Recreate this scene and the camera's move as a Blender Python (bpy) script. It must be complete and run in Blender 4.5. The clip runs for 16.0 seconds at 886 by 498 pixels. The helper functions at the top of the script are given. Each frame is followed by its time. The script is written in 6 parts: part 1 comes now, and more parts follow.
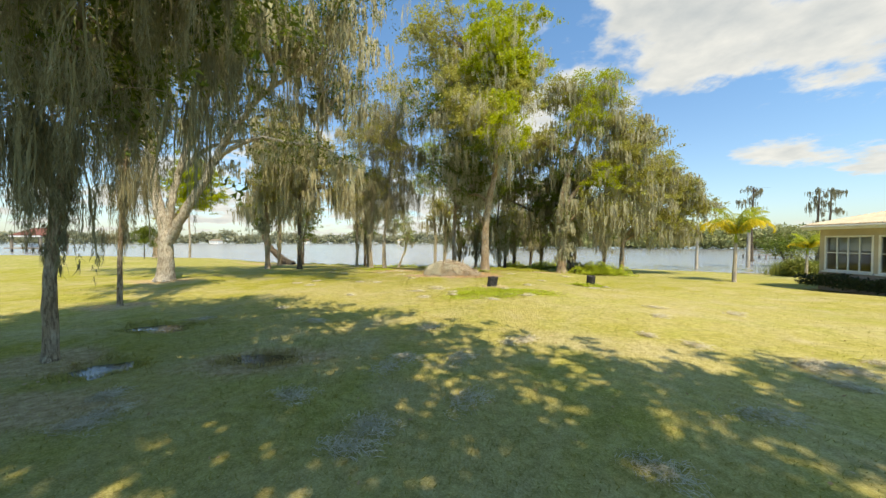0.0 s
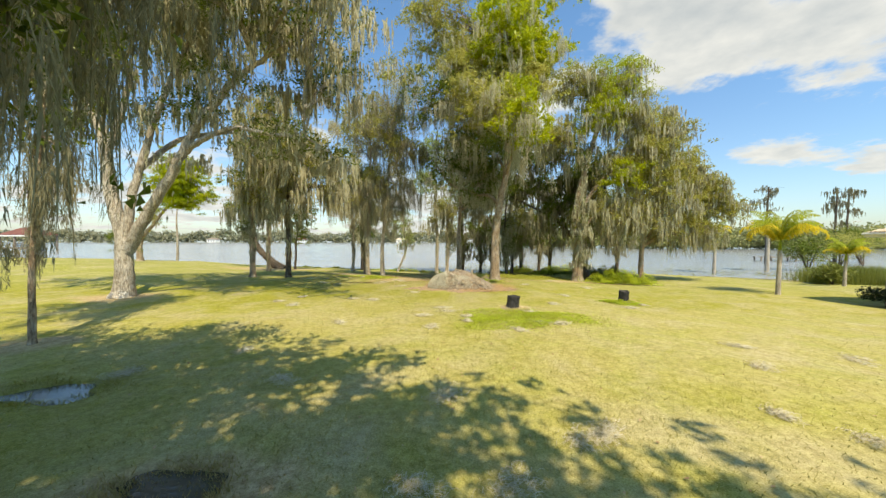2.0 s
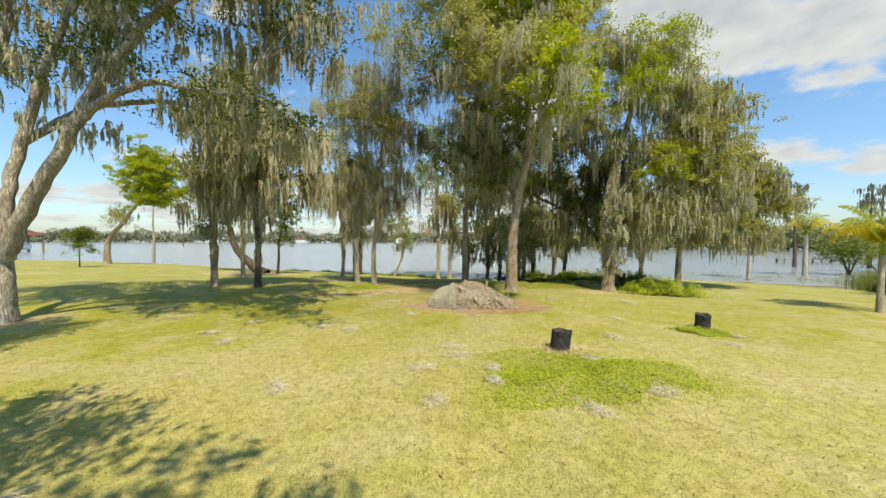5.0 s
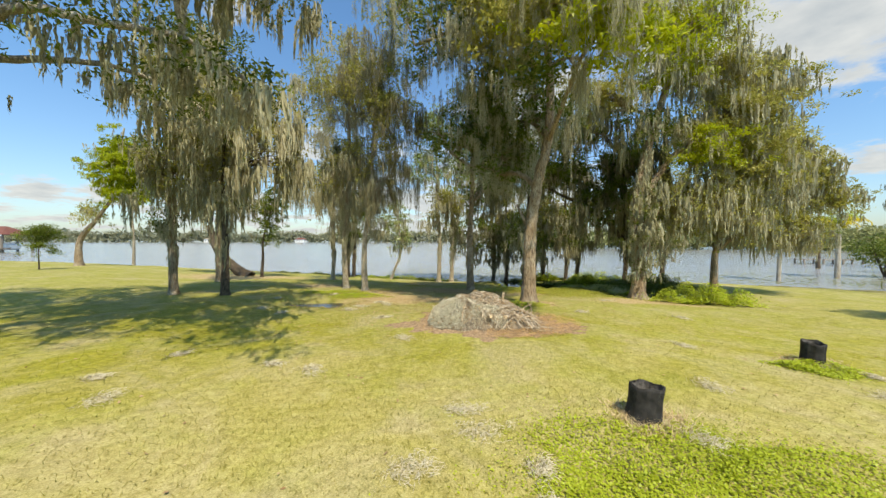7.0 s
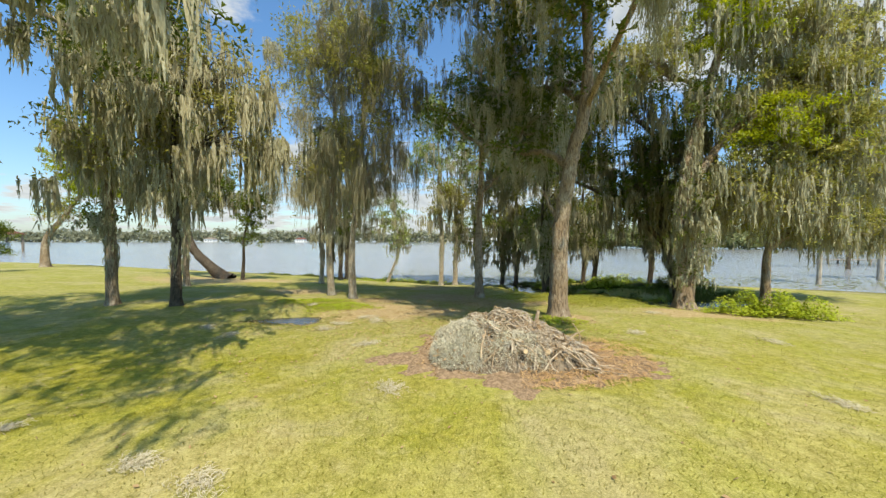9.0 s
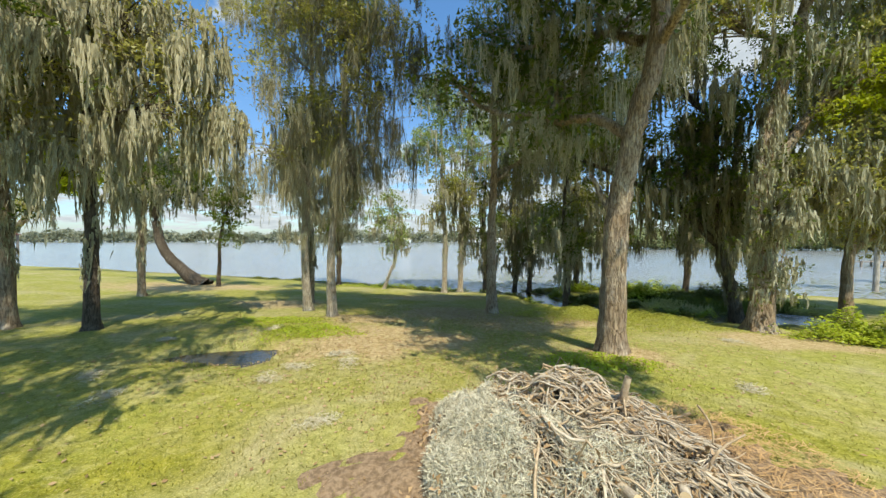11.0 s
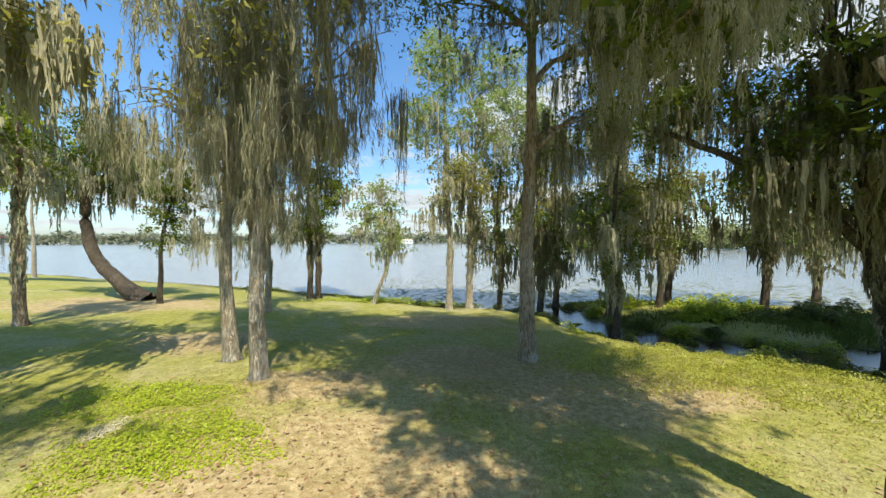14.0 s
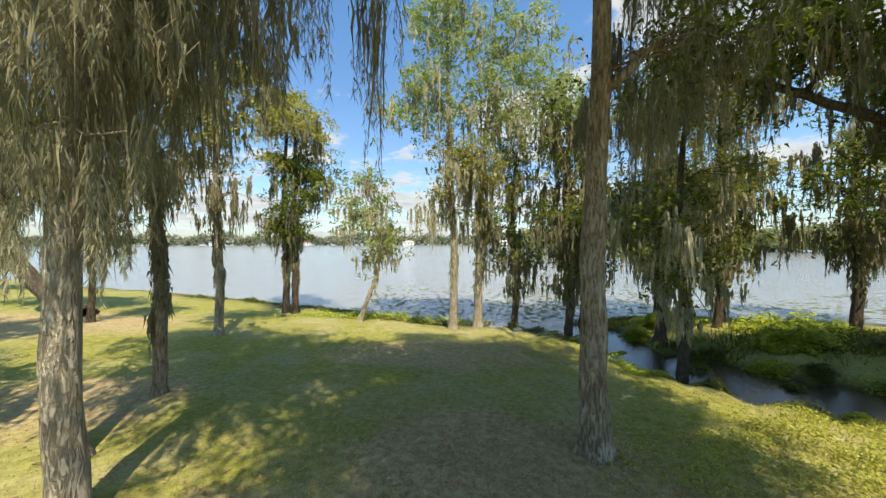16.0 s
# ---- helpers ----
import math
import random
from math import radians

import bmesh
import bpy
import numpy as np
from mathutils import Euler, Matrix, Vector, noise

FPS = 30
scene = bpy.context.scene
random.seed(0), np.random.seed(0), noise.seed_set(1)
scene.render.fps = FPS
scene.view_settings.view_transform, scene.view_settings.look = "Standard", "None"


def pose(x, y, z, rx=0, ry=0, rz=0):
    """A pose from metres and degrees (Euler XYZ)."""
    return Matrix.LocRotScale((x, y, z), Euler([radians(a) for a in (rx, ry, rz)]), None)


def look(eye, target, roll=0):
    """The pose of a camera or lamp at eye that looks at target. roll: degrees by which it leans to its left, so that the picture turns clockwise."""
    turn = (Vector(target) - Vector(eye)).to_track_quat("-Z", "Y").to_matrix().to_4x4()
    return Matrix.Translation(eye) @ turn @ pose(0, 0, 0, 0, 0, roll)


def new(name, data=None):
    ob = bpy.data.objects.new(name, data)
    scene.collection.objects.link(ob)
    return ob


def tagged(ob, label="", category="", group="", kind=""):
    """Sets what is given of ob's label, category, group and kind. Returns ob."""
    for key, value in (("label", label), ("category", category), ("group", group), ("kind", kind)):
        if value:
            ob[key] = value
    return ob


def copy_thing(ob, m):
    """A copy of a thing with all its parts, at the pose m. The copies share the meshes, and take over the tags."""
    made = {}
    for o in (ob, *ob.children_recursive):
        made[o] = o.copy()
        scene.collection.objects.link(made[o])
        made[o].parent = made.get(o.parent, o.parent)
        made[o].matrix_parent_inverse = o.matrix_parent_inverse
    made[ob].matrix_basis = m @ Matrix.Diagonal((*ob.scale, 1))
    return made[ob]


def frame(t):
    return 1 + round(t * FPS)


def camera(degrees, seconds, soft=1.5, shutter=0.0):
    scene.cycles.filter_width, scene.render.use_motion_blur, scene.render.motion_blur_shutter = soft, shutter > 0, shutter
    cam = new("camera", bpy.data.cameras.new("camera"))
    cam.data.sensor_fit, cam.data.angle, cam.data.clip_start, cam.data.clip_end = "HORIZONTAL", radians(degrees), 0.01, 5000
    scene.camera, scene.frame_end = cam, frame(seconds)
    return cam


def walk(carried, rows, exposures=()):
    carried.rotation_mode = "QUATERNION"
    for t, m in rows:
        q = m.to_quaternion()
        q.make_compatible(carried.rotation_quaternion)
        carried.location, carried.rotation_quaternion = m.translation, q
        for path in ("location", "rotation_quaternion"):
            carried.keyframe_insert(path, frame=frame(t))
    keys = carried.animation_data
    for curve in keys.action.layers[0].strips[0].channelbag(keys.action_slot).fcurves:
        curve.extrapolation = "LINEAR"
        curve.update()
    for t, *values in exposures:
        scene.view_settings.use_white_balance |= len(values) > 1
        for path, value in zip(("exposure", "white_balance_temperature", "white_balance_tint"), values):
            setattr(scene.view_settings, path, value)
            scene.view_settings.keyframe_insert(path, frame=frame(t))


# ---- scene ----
cam = camera(105.7, 16.0, soft=1.4)
METRES, EYE, TILT, LEAN, TURN = 21.6, 1.8, -1.25, 0.0, 0.0
ROWS = [
    (0.0, 0.0, 0.0, 0.0, -0.0, 0.0, 0.0),
    (0.5, -0.0045, 0.0243, 0.0077, -0.03, -0.11, -0.09),
    (1.0, -0.0095, 0.0489, 0.0144, -0.08, -0.15, -0.08),
    (1.5, -0.0136, 0.0744, 0.0189, -0.16, -0.25, -0.06),
    (2.0, -0.0161, 0.1011, 0.0203, -0.21, -0.21, -0.06),
    (2.5, -0.0177, 0.1277, 0.0211, -0.24, -0.2, -0.06),
    (3.0, -0.0188, 0.155, 0.0231, -0.26, -0.2, -0.06),
    (3.5, -0.02, 0.1827, 0.0243, -0.24, -0.15, -0.07),
    (4.0, -0.0213, 0.2107, 0.0265, -0.22, -0.17, -0.09),
    (6.5, -0.0275, 0.3602, 0.0285, -0.22, -0.21, -0.1),
    (7.0, -0.028, 0.3906, 0.0287, -0.2, -0.23, -0.07),
    (7.5, -0.0291, 0.4215, 0.0285, -0.15, -0.25, -0.06),
    (8.0, -0.0313, 0.4528, 0.0278, -0.13, -0.21, -0.07),
    (8.5, -0.0325, 0.4849, 0.027, -0.09, -0.16, -0.05),
    (9.0, -0.0333, 0.517, 0.0274, -0.06, -0.26, -0.05),
    (11.5, -0.035, 0.6814, 0.0342, 0.58, -0.22, -0.03),
    (12.0, -0.0358, 0.7145, 0.0356, 0.65, -0.2, 0.01),
    (12.5, -0.0372, 0.7482, 0.0366, 0.7, -0.11, -0.0),
    (13.0, -0.0388, 0.782, 0.0379, 0.74, -0.13, 0.08),
    (13.5, -0.0395, 0.8162, 0.0395, 0.8, -0.17, 0.13),
    (14.0, -0.0405, 0.8512, 0.0414, 0.86, -0.12, 0.18),
    (14.5, -0.0415, 0.8869, 0.0436, 0.98, -0.2, 0.24),
    (15.0, -0.0421, 0.9227, 0.0445, 1.06, -0.16, 0.17),
    (15.5, -0.0431, 0.959, 0.0459, 1.07, -0.04, 0.17),
    (16.0, -0.0447, 0.9949, 0.0469, 1.08, 0.18, 0.14),
]
walk(cam, [(t, pose(0, 0, EYE, TILT, LEAN, TURN) @ pose(METRES * x, METRES * y, METRES * z, 90 + pitch, roll, yaw)) for t, x, y, z, yaw, pitch, roll in ROWS],
     exposures=((0, 0.46, 7800, 8), (4.2, 0.37, 7450, 7), (6.3, 0.29, 7300, 8), (9.2, 0.31, 7000, 7), (12, 0.34, 6600, 5), (14.5, 0.50, 6800, 7), (16, 0.46, 7150, 9)))

# ---------- light ----------
SUN_DIR = Vector((0.23, -0.57, 1.0)).normalized()      # towards the sun: behind the camera's shoulder
world = bpy.data.worlds.new("sky")
scene.world = world
world.use_nodes = True
wn, wl = world.node_tree.nodes, world.node_tree.links
wn.clear()


def wnode(kind, **kw):
    n = wn.new(kind)
    for k, v in kw.items():
        n.inputs[k].default_value = v
    return n


def wmath(op, a, b=None, clamp=False):
    n = wn.new("ShaderNodeMath")
    n.operation = op
    n.use_clamp = clamp
    for i, v in enumerate((a, b)):
        if v is None:
            continue
        if isinstance(v, (int, float)):
            n.inputs[i].default_value = v
        else:
            wl.new(v, n.inputs[i])
    return n.outputs[0]


sky = wn.new("ShaderNodeTexSky")
sky.sky_type = "NISHITA"
sky.sun_disc = False
sky.sun_elevation = math.asin(SUN_DIR.z)
sky.sun_rotation = math.atan2(SUN_DIR.x, SUN_DIR.y)
sky.air_density, sky.dust_density, sky.ozone_density = 1.0, 1.0, 1.6
tc = wn.new("ShaderNodeTexCoord")
sep = wn.new("ShaderNodeSeparateXYZ")
wl.new(tc.outputs["Generated"], sep.inputs[0])
# the cloud layer is a flat sheet overhead: direction divided by its rise
rise = wmath("ADD", wmath("MAXIMUM", sep.outputs["Z"], 0.0), 0.16)
comb = wn.new("ShaderNodeCombineXYZ")
wl.new(wmath("DIVIDE", sep.outputs["X"], rise), comb.inputs[0])
wl.new(wmath("DIVIDE", sep.outputs["Y"], rise), comb.inputs[1])
comb.inputs[2].default_value = 3.1
n1 = wnode("ShaderNodeTexNoise", Scale=0.62, Detail=7.0, Roughness=0.56, Distortion=0.15)
n2 = wnode("ShaderNodeTexNoise", Scale=3.0, Detail=7.0, Roughness=0.6)
wl.new(comb.outputs[0], n1.inputs["Vector"])
wl.new(comb.outputs[0], n2.inputs["Vector"])
n3 = wnode("ShaderNodeTexNoise", Scale=5.5, Detail=5.0, Roughness=0.55)
wl.new(comb.outputs[0], n3.inputs["Vector"])


front = wmath("MAXIMUM", sep.outputs["Y"], 0.05)
across = wmath("DIVIDE", sep.outputs["X"], front)
above = wmath("DIVIDE", sep.outputs["Z"], front)


def bank(u, v, ru, rv, slope=0.0):
    """A cloud bank ahead: an ellipse on the sky, by sideways and upward slope."""
    du = wmath("DIVIDE", wmath("SUBTRACT", across, u), ru)
    dv = wmath("DIVIDE", wmath("SUBTRACT", wmath("SUBTRACT", above, v), wmath("MULTIPLY", wmath("SUBTRACT", across, u), slope)), rv)
    r2 = wmath("ADD", wmath("MULTIPLY", du, du), wmath("MULTIPLY", dv, dv))
    return wmath("SUBTRACT", 1.0, wmath("MULTIPLY", r2, 0.8), True)


banks = wmath("MAXIMUM", bank(0.98, 0.62, 0.74, 0.23, -0.06), bank(0.52, 0.72, 0.30, 0.09, -0.35))
banks = wmath("MAXIMUM", banks, wmath("MULTIPLY", bank(1.25, 0.26, 0.40, 0.10), 0.95))
banks = wmath("MAXIMUM", banks, wmath("MULTIPLY", bank(-0.25, 0.10, 1.15, 0.22), 0.66))
banks = wmath("MAXIMUM", banks, wmath("MULTIPLY", bank(-1.05, 0.15, 0.75, 0.17, 0.05), 0.80))
banks = wmath("MAXIMUM", banks, wmath("MULTIPLY", bank(0.28, 0.40, 0.30, 0.32), 0.72))
cover = wmath("ADD", wmath("MULTIPLY", n1.outputs[0], 1.0), wmath("MULTIPLY", wmath("SUBTRACT", n2.outputs[0], 0.5), 0.85))
cover = wmath("ADD", cover, wmath("MULTIPLY", banks, 0.36))
mask = wn.new("ShaderNodeMapRange")
mask.interpolation_type = "SMOOTHSTEP"
mask.inputs["From Min"].default_value = 0.64
mask.inputs["From Max"].default_value = 0.79
wl.new(cover, mask.inputs["Value"])
thick = wn.new("ShaderNodeMapRange")
thick.inputs["From Min"].default_value = 0.68
thick.inputs["From Max"].default_value = 1.0
wl.new(cover, thick.inputs["Value"])
cloudcol = wn.new("ShaderNodeMixRGB")
cloudcol.inputs[1].default_value = (6.3, 6.7, 7.1, 1)
cloudcol.inputs[2].default_value = (3.9, 4.5, 5.2, 1)
wl.new(wmath("ADD", wmath("MULTIPLY", thick.outputs[0], 0.75), wmath("MULTIPLY", wmath("SUBTRACT", n3.outputs[0], 0.5), 1.6), True), cloudcol.inputs[0])
skymix = wn.new("ShaderNodeMixRGB")
wl.new(wmath("MULTIPLY", mask.outputs[0], 0.95), skymix.inputs[0])
tint = wn.new("ShaderNodeMixRGB")
tint.blend_type = "MULTIPLY"
tint.inputs[0].default_value = 1.0
height = wn.new("ShaderNodeMixRGB")
height.inputs[1].default_value = (1.24, 1.40, 1.60, 1)
height.inputs[2].default_value = (1.06, 1.60, 2.0, 1)
wl.new(wmath("MULTIPLY", above, 1.6, True), height.inputs[0])
wl.new(height.outputs[0], tint.inputs[2])
wl.new(sky.outputs[0], tint.inputs[1])
wl.new(tint.outputs[0], skymix.inputs[1])
wl.new(cloudcol.outputs[0], skymix.inputs[2])
bg = wn.new("ShaderNodeBackground")
bg.inputs["Strength"].default_value = 0.098
wl.new(skymix.outputs[0], bg.inputs["Color"])
wo = wn.new("ShaderNodeOutputWorld")
wl.new(bg.outputs[0], wo.inputs["Surface"])

sun_data = bpy.data.lights.new("sun", "SUN")
sun_data.energy = 5.0
sun_data.angle = radians(0.55)
sun_data.color = (1.0, 0.91, 0.75)
sun = new("sun", sun_data)
sun.matrix_world = look((0, 0, 40), Vector((0, 0, 40)) - SUN_DIR)


# ---------- materials ----------
class Nodes:
    """A small wrapper for one node material."""

    def __init__(self, name):
        self.mat = bpy.data.materials.new(name)
        self.mat.use_nodes = True
        self.t = self.mat.node_tree
        self.t.nodes.clear()
        self.out = self.t.nodes.new("ShaderNodeOutputMaterial")
        self.geo = self.t.nodes.new("ShaderNodeNewGeometry")
        self.tex = self.t.nodes.new("ShaderNodeTexCoord")

    def link(self, a, b):
        self.t.links.new(a, b)

    def put(self, value, socket):
        if isinstance(value, (int, float)):
            socket.default_value = value
        elif isinstance(value, tuple):
            socket.default_value = (*value, 1) if len(value) == 3 and len(socket.default_value) == 4 else value
        elif value is not None:
            self.link(value, socket)

    def scaled(self, source, sx, sy, sz):
        m = self.t.nodes.new("ShaderNodeMapping")
        m.inputs["Scale"].default_value = (sx, sy, sz)
        self.link(source, m.inputs["Vector"])
        return m.outputs[0]

    def noise(self, scale, detail=4.0, rough=0.55, vector=None, distortion=0.0):
        n = self.t.nodes.new("ShaderNodeTexNoise")
        n.inputs["Scale"].default_value = scale
        n.inputs["Detail"].default_value = detail
        n.inputs["Roughness"].default_value = rough
        n.inputs["Distortion"].default_value = distortion
        self.link(vector if vector is not None else self.geo.outputs["Position"], n.inputs["Vector"])
        return n.outputs[0]

    def cells(self, scale, vector=None, feature="F1"):
        n = self.t.nodes.new("ShaderNodeTexVoronoi")
        n.feature = feature
        n.inputs["Scale"].default_value = scale
        self.link(vector if vector is not None else self.geo.outputs["Position"], n.inputs["Vector"])
        return n.outputs["Distance"]

    def math(self, op, a, b=None, clamp=False):
        n = self.t.nodes.new("ShaderNodeMath")
        n.operation, n.use_clamp = op, clamp
        self.put(a, n.inputs[0])
        self.put(b, n.inputs[1])
        return n.outputs[0]

    def ramp(self, value, lo, hi):
        n = self.t.nodes.new("ShaderNodeMapRange")
        n.interpolation_type = "SMOOTHSTEP"
        n.inputs["From Min"].default_value, n.inputs["From Max"].default_value = lo, hi
        self.link(value, n.inputs["Value"])
        return n.outputs[0]

    def mix(self, fac, a, b, mode="MIX"):
        n = self.t.nodes.new("ShaderNodeMixRGB")
        n.blend_type = mode
        self.put(fac, n.inputs[0])
        self.put(a, n.inputs[1])
        self.put(b, n.inputs[2])
        return n.outputs[0]

    def island(self):
        return self.geo.outputs["Random Per Island"]

    def bump(self, height, strength, distance):
        n = self.t.nodes.new("ShaderNodeBump")
        n.inputs["Strength"].default_value, n.inputs["Distance"].default_value = strength, distance
        self.link(height, n.inputs["Height"])
        return n.outputs[0]

    def surface(self, color, rough=0.8, metal=0.0, normal=None, spec=0.3, shine=0.0, shine_color=None, alpha=None):
        p = self.t.nodes.new("ShaderNodeBsdfPrincipled")
        self.put(color, p.inputs["Base Color"])
        self.put(rough, p.inputs["Roughness"])
        self.put(metal, p.inputs["Metallic"])
        self.put(spec, p.inputs["Specular IOR Level"])
        if normal is not None:
            self.link(normal, p.inputs["Normal"])
        shader = p.outputs[0]
        if shine:
            tr = self.t.nodes.new("ShaderNodeBsdfTranslucent")
            self.put(shine_color if shine_color is not None else color, tr.inputs["Color"])
            mx = self.t.nodes.new("ShaderNodeMixShader")
            mx.inputs[0].default_value = shine
            self.link(shader, mx.inputs[1])
            self.link(tr.outputs[0], mx.inputs[2])
            shader = mx.outputs[0]
        self.link(shader, self.out.inputs["Surface"])
        return self.mat


def leaf_material(name, dark, mid, light, shine=0.4):
    n = Nodes(name)
    patch = n.ramp(n.noise(0.55, 3.0), 0.35, 0.68)
    col = n.mix(patch, dark, light)
    col = n.mix(0.45, col, mid)
    col = n.mix(n.math("MULTIPLY", n.island(), 0.55), col, light)
    col = n.mix(n.math("MULTIPLY", n.ramp(n.island(), 0.0, 0.35), 0.5), dark, col)
    return n.surface(col, 0.45, spec=0.35, shine=shine)


def moss_material(name, a, b, c):
    n = Nodes(name)
    broad = n.ramp(n.noise(0.35, 2.0), 0.35, 0.65)
    stretch = n.scaled(n.geo.outputs["Position"], 14, 14, 1.4)
    fine = n.noise(3.0, 4.0, 0.65, stretch)
    col = n.mix(broad, a, b)
    col = n.mix(n.math("MULTIPLY", n.island(), 0.6), col, c)
    col = n.mix(n.ramp(fine, 0.3, 0.75), n.mix(1.0, col, (0.55, 0.54, 0.50), "MULTIPLY"), col)
    return n.surface(col, 0.95, spec=0.05, shine=0.25, normal=n.bump(fine, 0.3, 0.01))


def bark_material(name, deep, face, pale, amount=0.5, ridge=26.0):
    """Fissured bark: long wandering ridges, broken across, with pale lichen."""
    n = Nodes(name)
    pos = n.tex.outputs["Object"]
    warp = n.noise(3.0, 3.0, 0.6, pos)
    v = n.mix(0.05, n.scaled(pos, 1.0, 1.0, 0.20), warp)
    long = n.noise(ridge * 1.3, 4.0, 0.65, v, 0.15)
    plates = n.cells(ridge * 0.55, n.mix(0.08, n.scaled(pos, 1.0, 1.0, 0.22), warp), "DISTANCE_TO_EDGE")
    crack = n.math("MULTIPLY", n.ramp(long, 0.36, 0.56), n.math("ADD", 0.55, n.math("MULTIPLY", n.ramp(plates, 0.0, 0.12), 0.45)))
    col = n.mix(crack, n.mix(0.22, deep, face), face)
    col = n.mix(n.math("MULTIPLY", n.ramp(n.noise(1.6, 5.0, 0.68, pos), 0.52 - 0.2 * amount, 0.74), n.math("MULTIPLY", n.math("ADD", 0.35, crack), amount)), col, pale)
    col = n.mix(n.math("MULTIPLY", n.noise(45.0, 3.0, 0.6, pos), 0.35), col, deep)
    h = n.math("ADD", crack, n.math("MULTIPLY", n.noise(38.0, 4.0, 0.6, pos), 0.3))
    return n.surface(col, 0.92, spec=0.1, normal=n.bump(h, 0.9, 0.03))


M_LEAF_OAK = leaf_material("oak_leaf_green", (0.065, 0.10, 0.012), (0.17, 0.23, 0.022), (0.33, 0.38, 0.035), 0.42)
M_LEAF_YOUNG = leaf_material("oak_leaf_spring", (0.28, 0.33, 0.010), (0.48, 0.53, 0.018), (0.66, 0.68, 0.03), 0.48)
M_LEAF_OLIVE = leaf_material("oak_leaf_olive", (0.29, 0.285, 0.06), (0.47, 0.45, 0.10), (0.63, 0.59, 0.16), 0.46)
M_LEAF_LIME = leaf_material("cypress_leaf_lime", (0.26, 0.32, 0.08), (0.42, 0.49, 0.14), (0.58, 0.65, 0.23), 0.5)
# far shore leaves: the lake haze is mixed into this pale, flat colour
M_LEAF_HAZY = leaf_material("hazy_far_foliage", (0.29, 0.30, 0.20), (0.34, 0.35, 0.23), (0.39, 0.395, 0.26), 0.45)
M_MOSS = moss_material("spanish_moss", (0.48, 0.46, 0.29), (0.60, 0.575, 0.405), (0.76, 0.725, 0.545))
# darker copy of spanish_moss: the shade on some trees is put into its colour
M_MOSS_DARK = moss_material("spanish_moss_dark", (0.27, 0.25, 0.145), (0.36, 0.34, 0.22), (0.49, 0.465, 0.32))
M_BARK = bark_material("oak_bark", (0.12, 0.08, 0.05), (0.46, 0.345, 0.225), (0.72, 0.64, 0.51), 0.65)
M_BARK_OLD = bark_material("old_oak_bark", (0.18, 0.14, 0.10), (0.57, 0.50, 0.395), (0.79, 0.735, 0.63), 0.8)
M_BARK_DARK = bark_material("dark_bark", (0.035, 0.028, 0.022), (0.17, 0.135, 0.10), (0.34, 0.30, 0.24), 0.4, 30.0)
M_BARK_PALE = bark_material("pale_bark", (0.20, 0.16, 0.11), (0.52, 0.44, 0.33), (0.72, 0.66, 0.54), 0.75, 30.0)


# ---------- mesh builders ----------
def mesh_object(name, verts, faces, mat, parent=None, label="", smooth=False):
    """One mesh object from arrays; all faces have the same number of corners."""
    verts, faces = np.asarray(verts, np.float32), np.asarray(faces, np.int32)
    me = bpy.data.meshes.new(name)
    k = faces.shape[1]
    me.vertices.add(len(verts))
    me.vertices.foreach_set("co", verts.ravel())
    me.loops.add(faces.size)
    me.loops.foreach_set("vertex_index", faces.ravel())
    me.polygons.add(len(faces))
    me.polygons.foreach_set("loop_start", np.arange(0, faces.size, k, dtype=np.int32))
    if smooth:
        me.polygons.foreach_set("use_smooth", np.ones(len(faces), bool))
    me.update(calc_edges=True)
    me.validate()
    me.materials.append(mat)
    ob = new(name, me)
    if parent is not None:
        ob.parent = parent
    if label:
        ob["label"] = label
    return ob


def part(name, bm, mat, parent, label="", smooth=False):
    """One bmesh as one mesh object under a thing or a part."""
    me = bpy.data.meshes.new(name)
    bmesh.ops.recalc_face_normals(bm, faces=bm.faces)
    if smooth:
        for f in bm.faces:
            f.smooth = True
    bm.to_mesh(me)
    bm.free()
    me.materials.append(mat)
    ob = new(name, me)
    if parent is not None:
        ob.parent = parent
    if label:
        ob["label"] = label
    return ob


def stuff(ob):
    ob["kind"] = "stuff"
    return ob


def thing(name, x, y, z, label, category, group="", kind="", turn=0.0):
    ob = new(name)
    ob.matrix_world = pose(x, y, z, 0, 0, turn)
    return tagged(ob, label, category, group, kind)


def box(bm, x0, y0, z0, x1, y1, z1, m=None, bevel=0.0):
    r = bmesh.ops.create_cube(bm, size=1.0)
    mat = Matrix.Translation(((x0 + x1) / 2, (y0 + y1) / 2, (z0 + z1) / 2)) @ Matrix.Diagonal((x1 - x0, y1 - y0, z1 - z0, 1))
    bmesh.ops.transform(bm, matrix=(m @ mat) if m is not None else mat, verts=r["verts"])
    if bevel:
        edges = list({e for v in r["verts"] for e in v.link_edges})
        bmesh.ops.bevel(bm, geom=edges, offset=bevel, segments=1, affect="EDGES")
    return bm


def smoothed(points, steps):
    """A curve through the points (Catmull-Rom)."""
    p = [Vector(q) for q in points]
    p = [p[0] * 2 - p[1]] + p + [p[-1] * 2 - p[-2]]
    out = []
    for i in range(1, len(p) - 2):
        for s in range(steps):
            t = s / steps
            a, b, c, d = p[i - 1], p[i], p[i + 1], p[i + 2]
            out.append(0.5 * ((2 * b) + (c - a) * t + (2 * a - 5 * b + 4 * c - d) * t * t + (3 * b - a - 3 * c + d) * t ** 3))
    out.append(p[-2])
    return np.array(out)


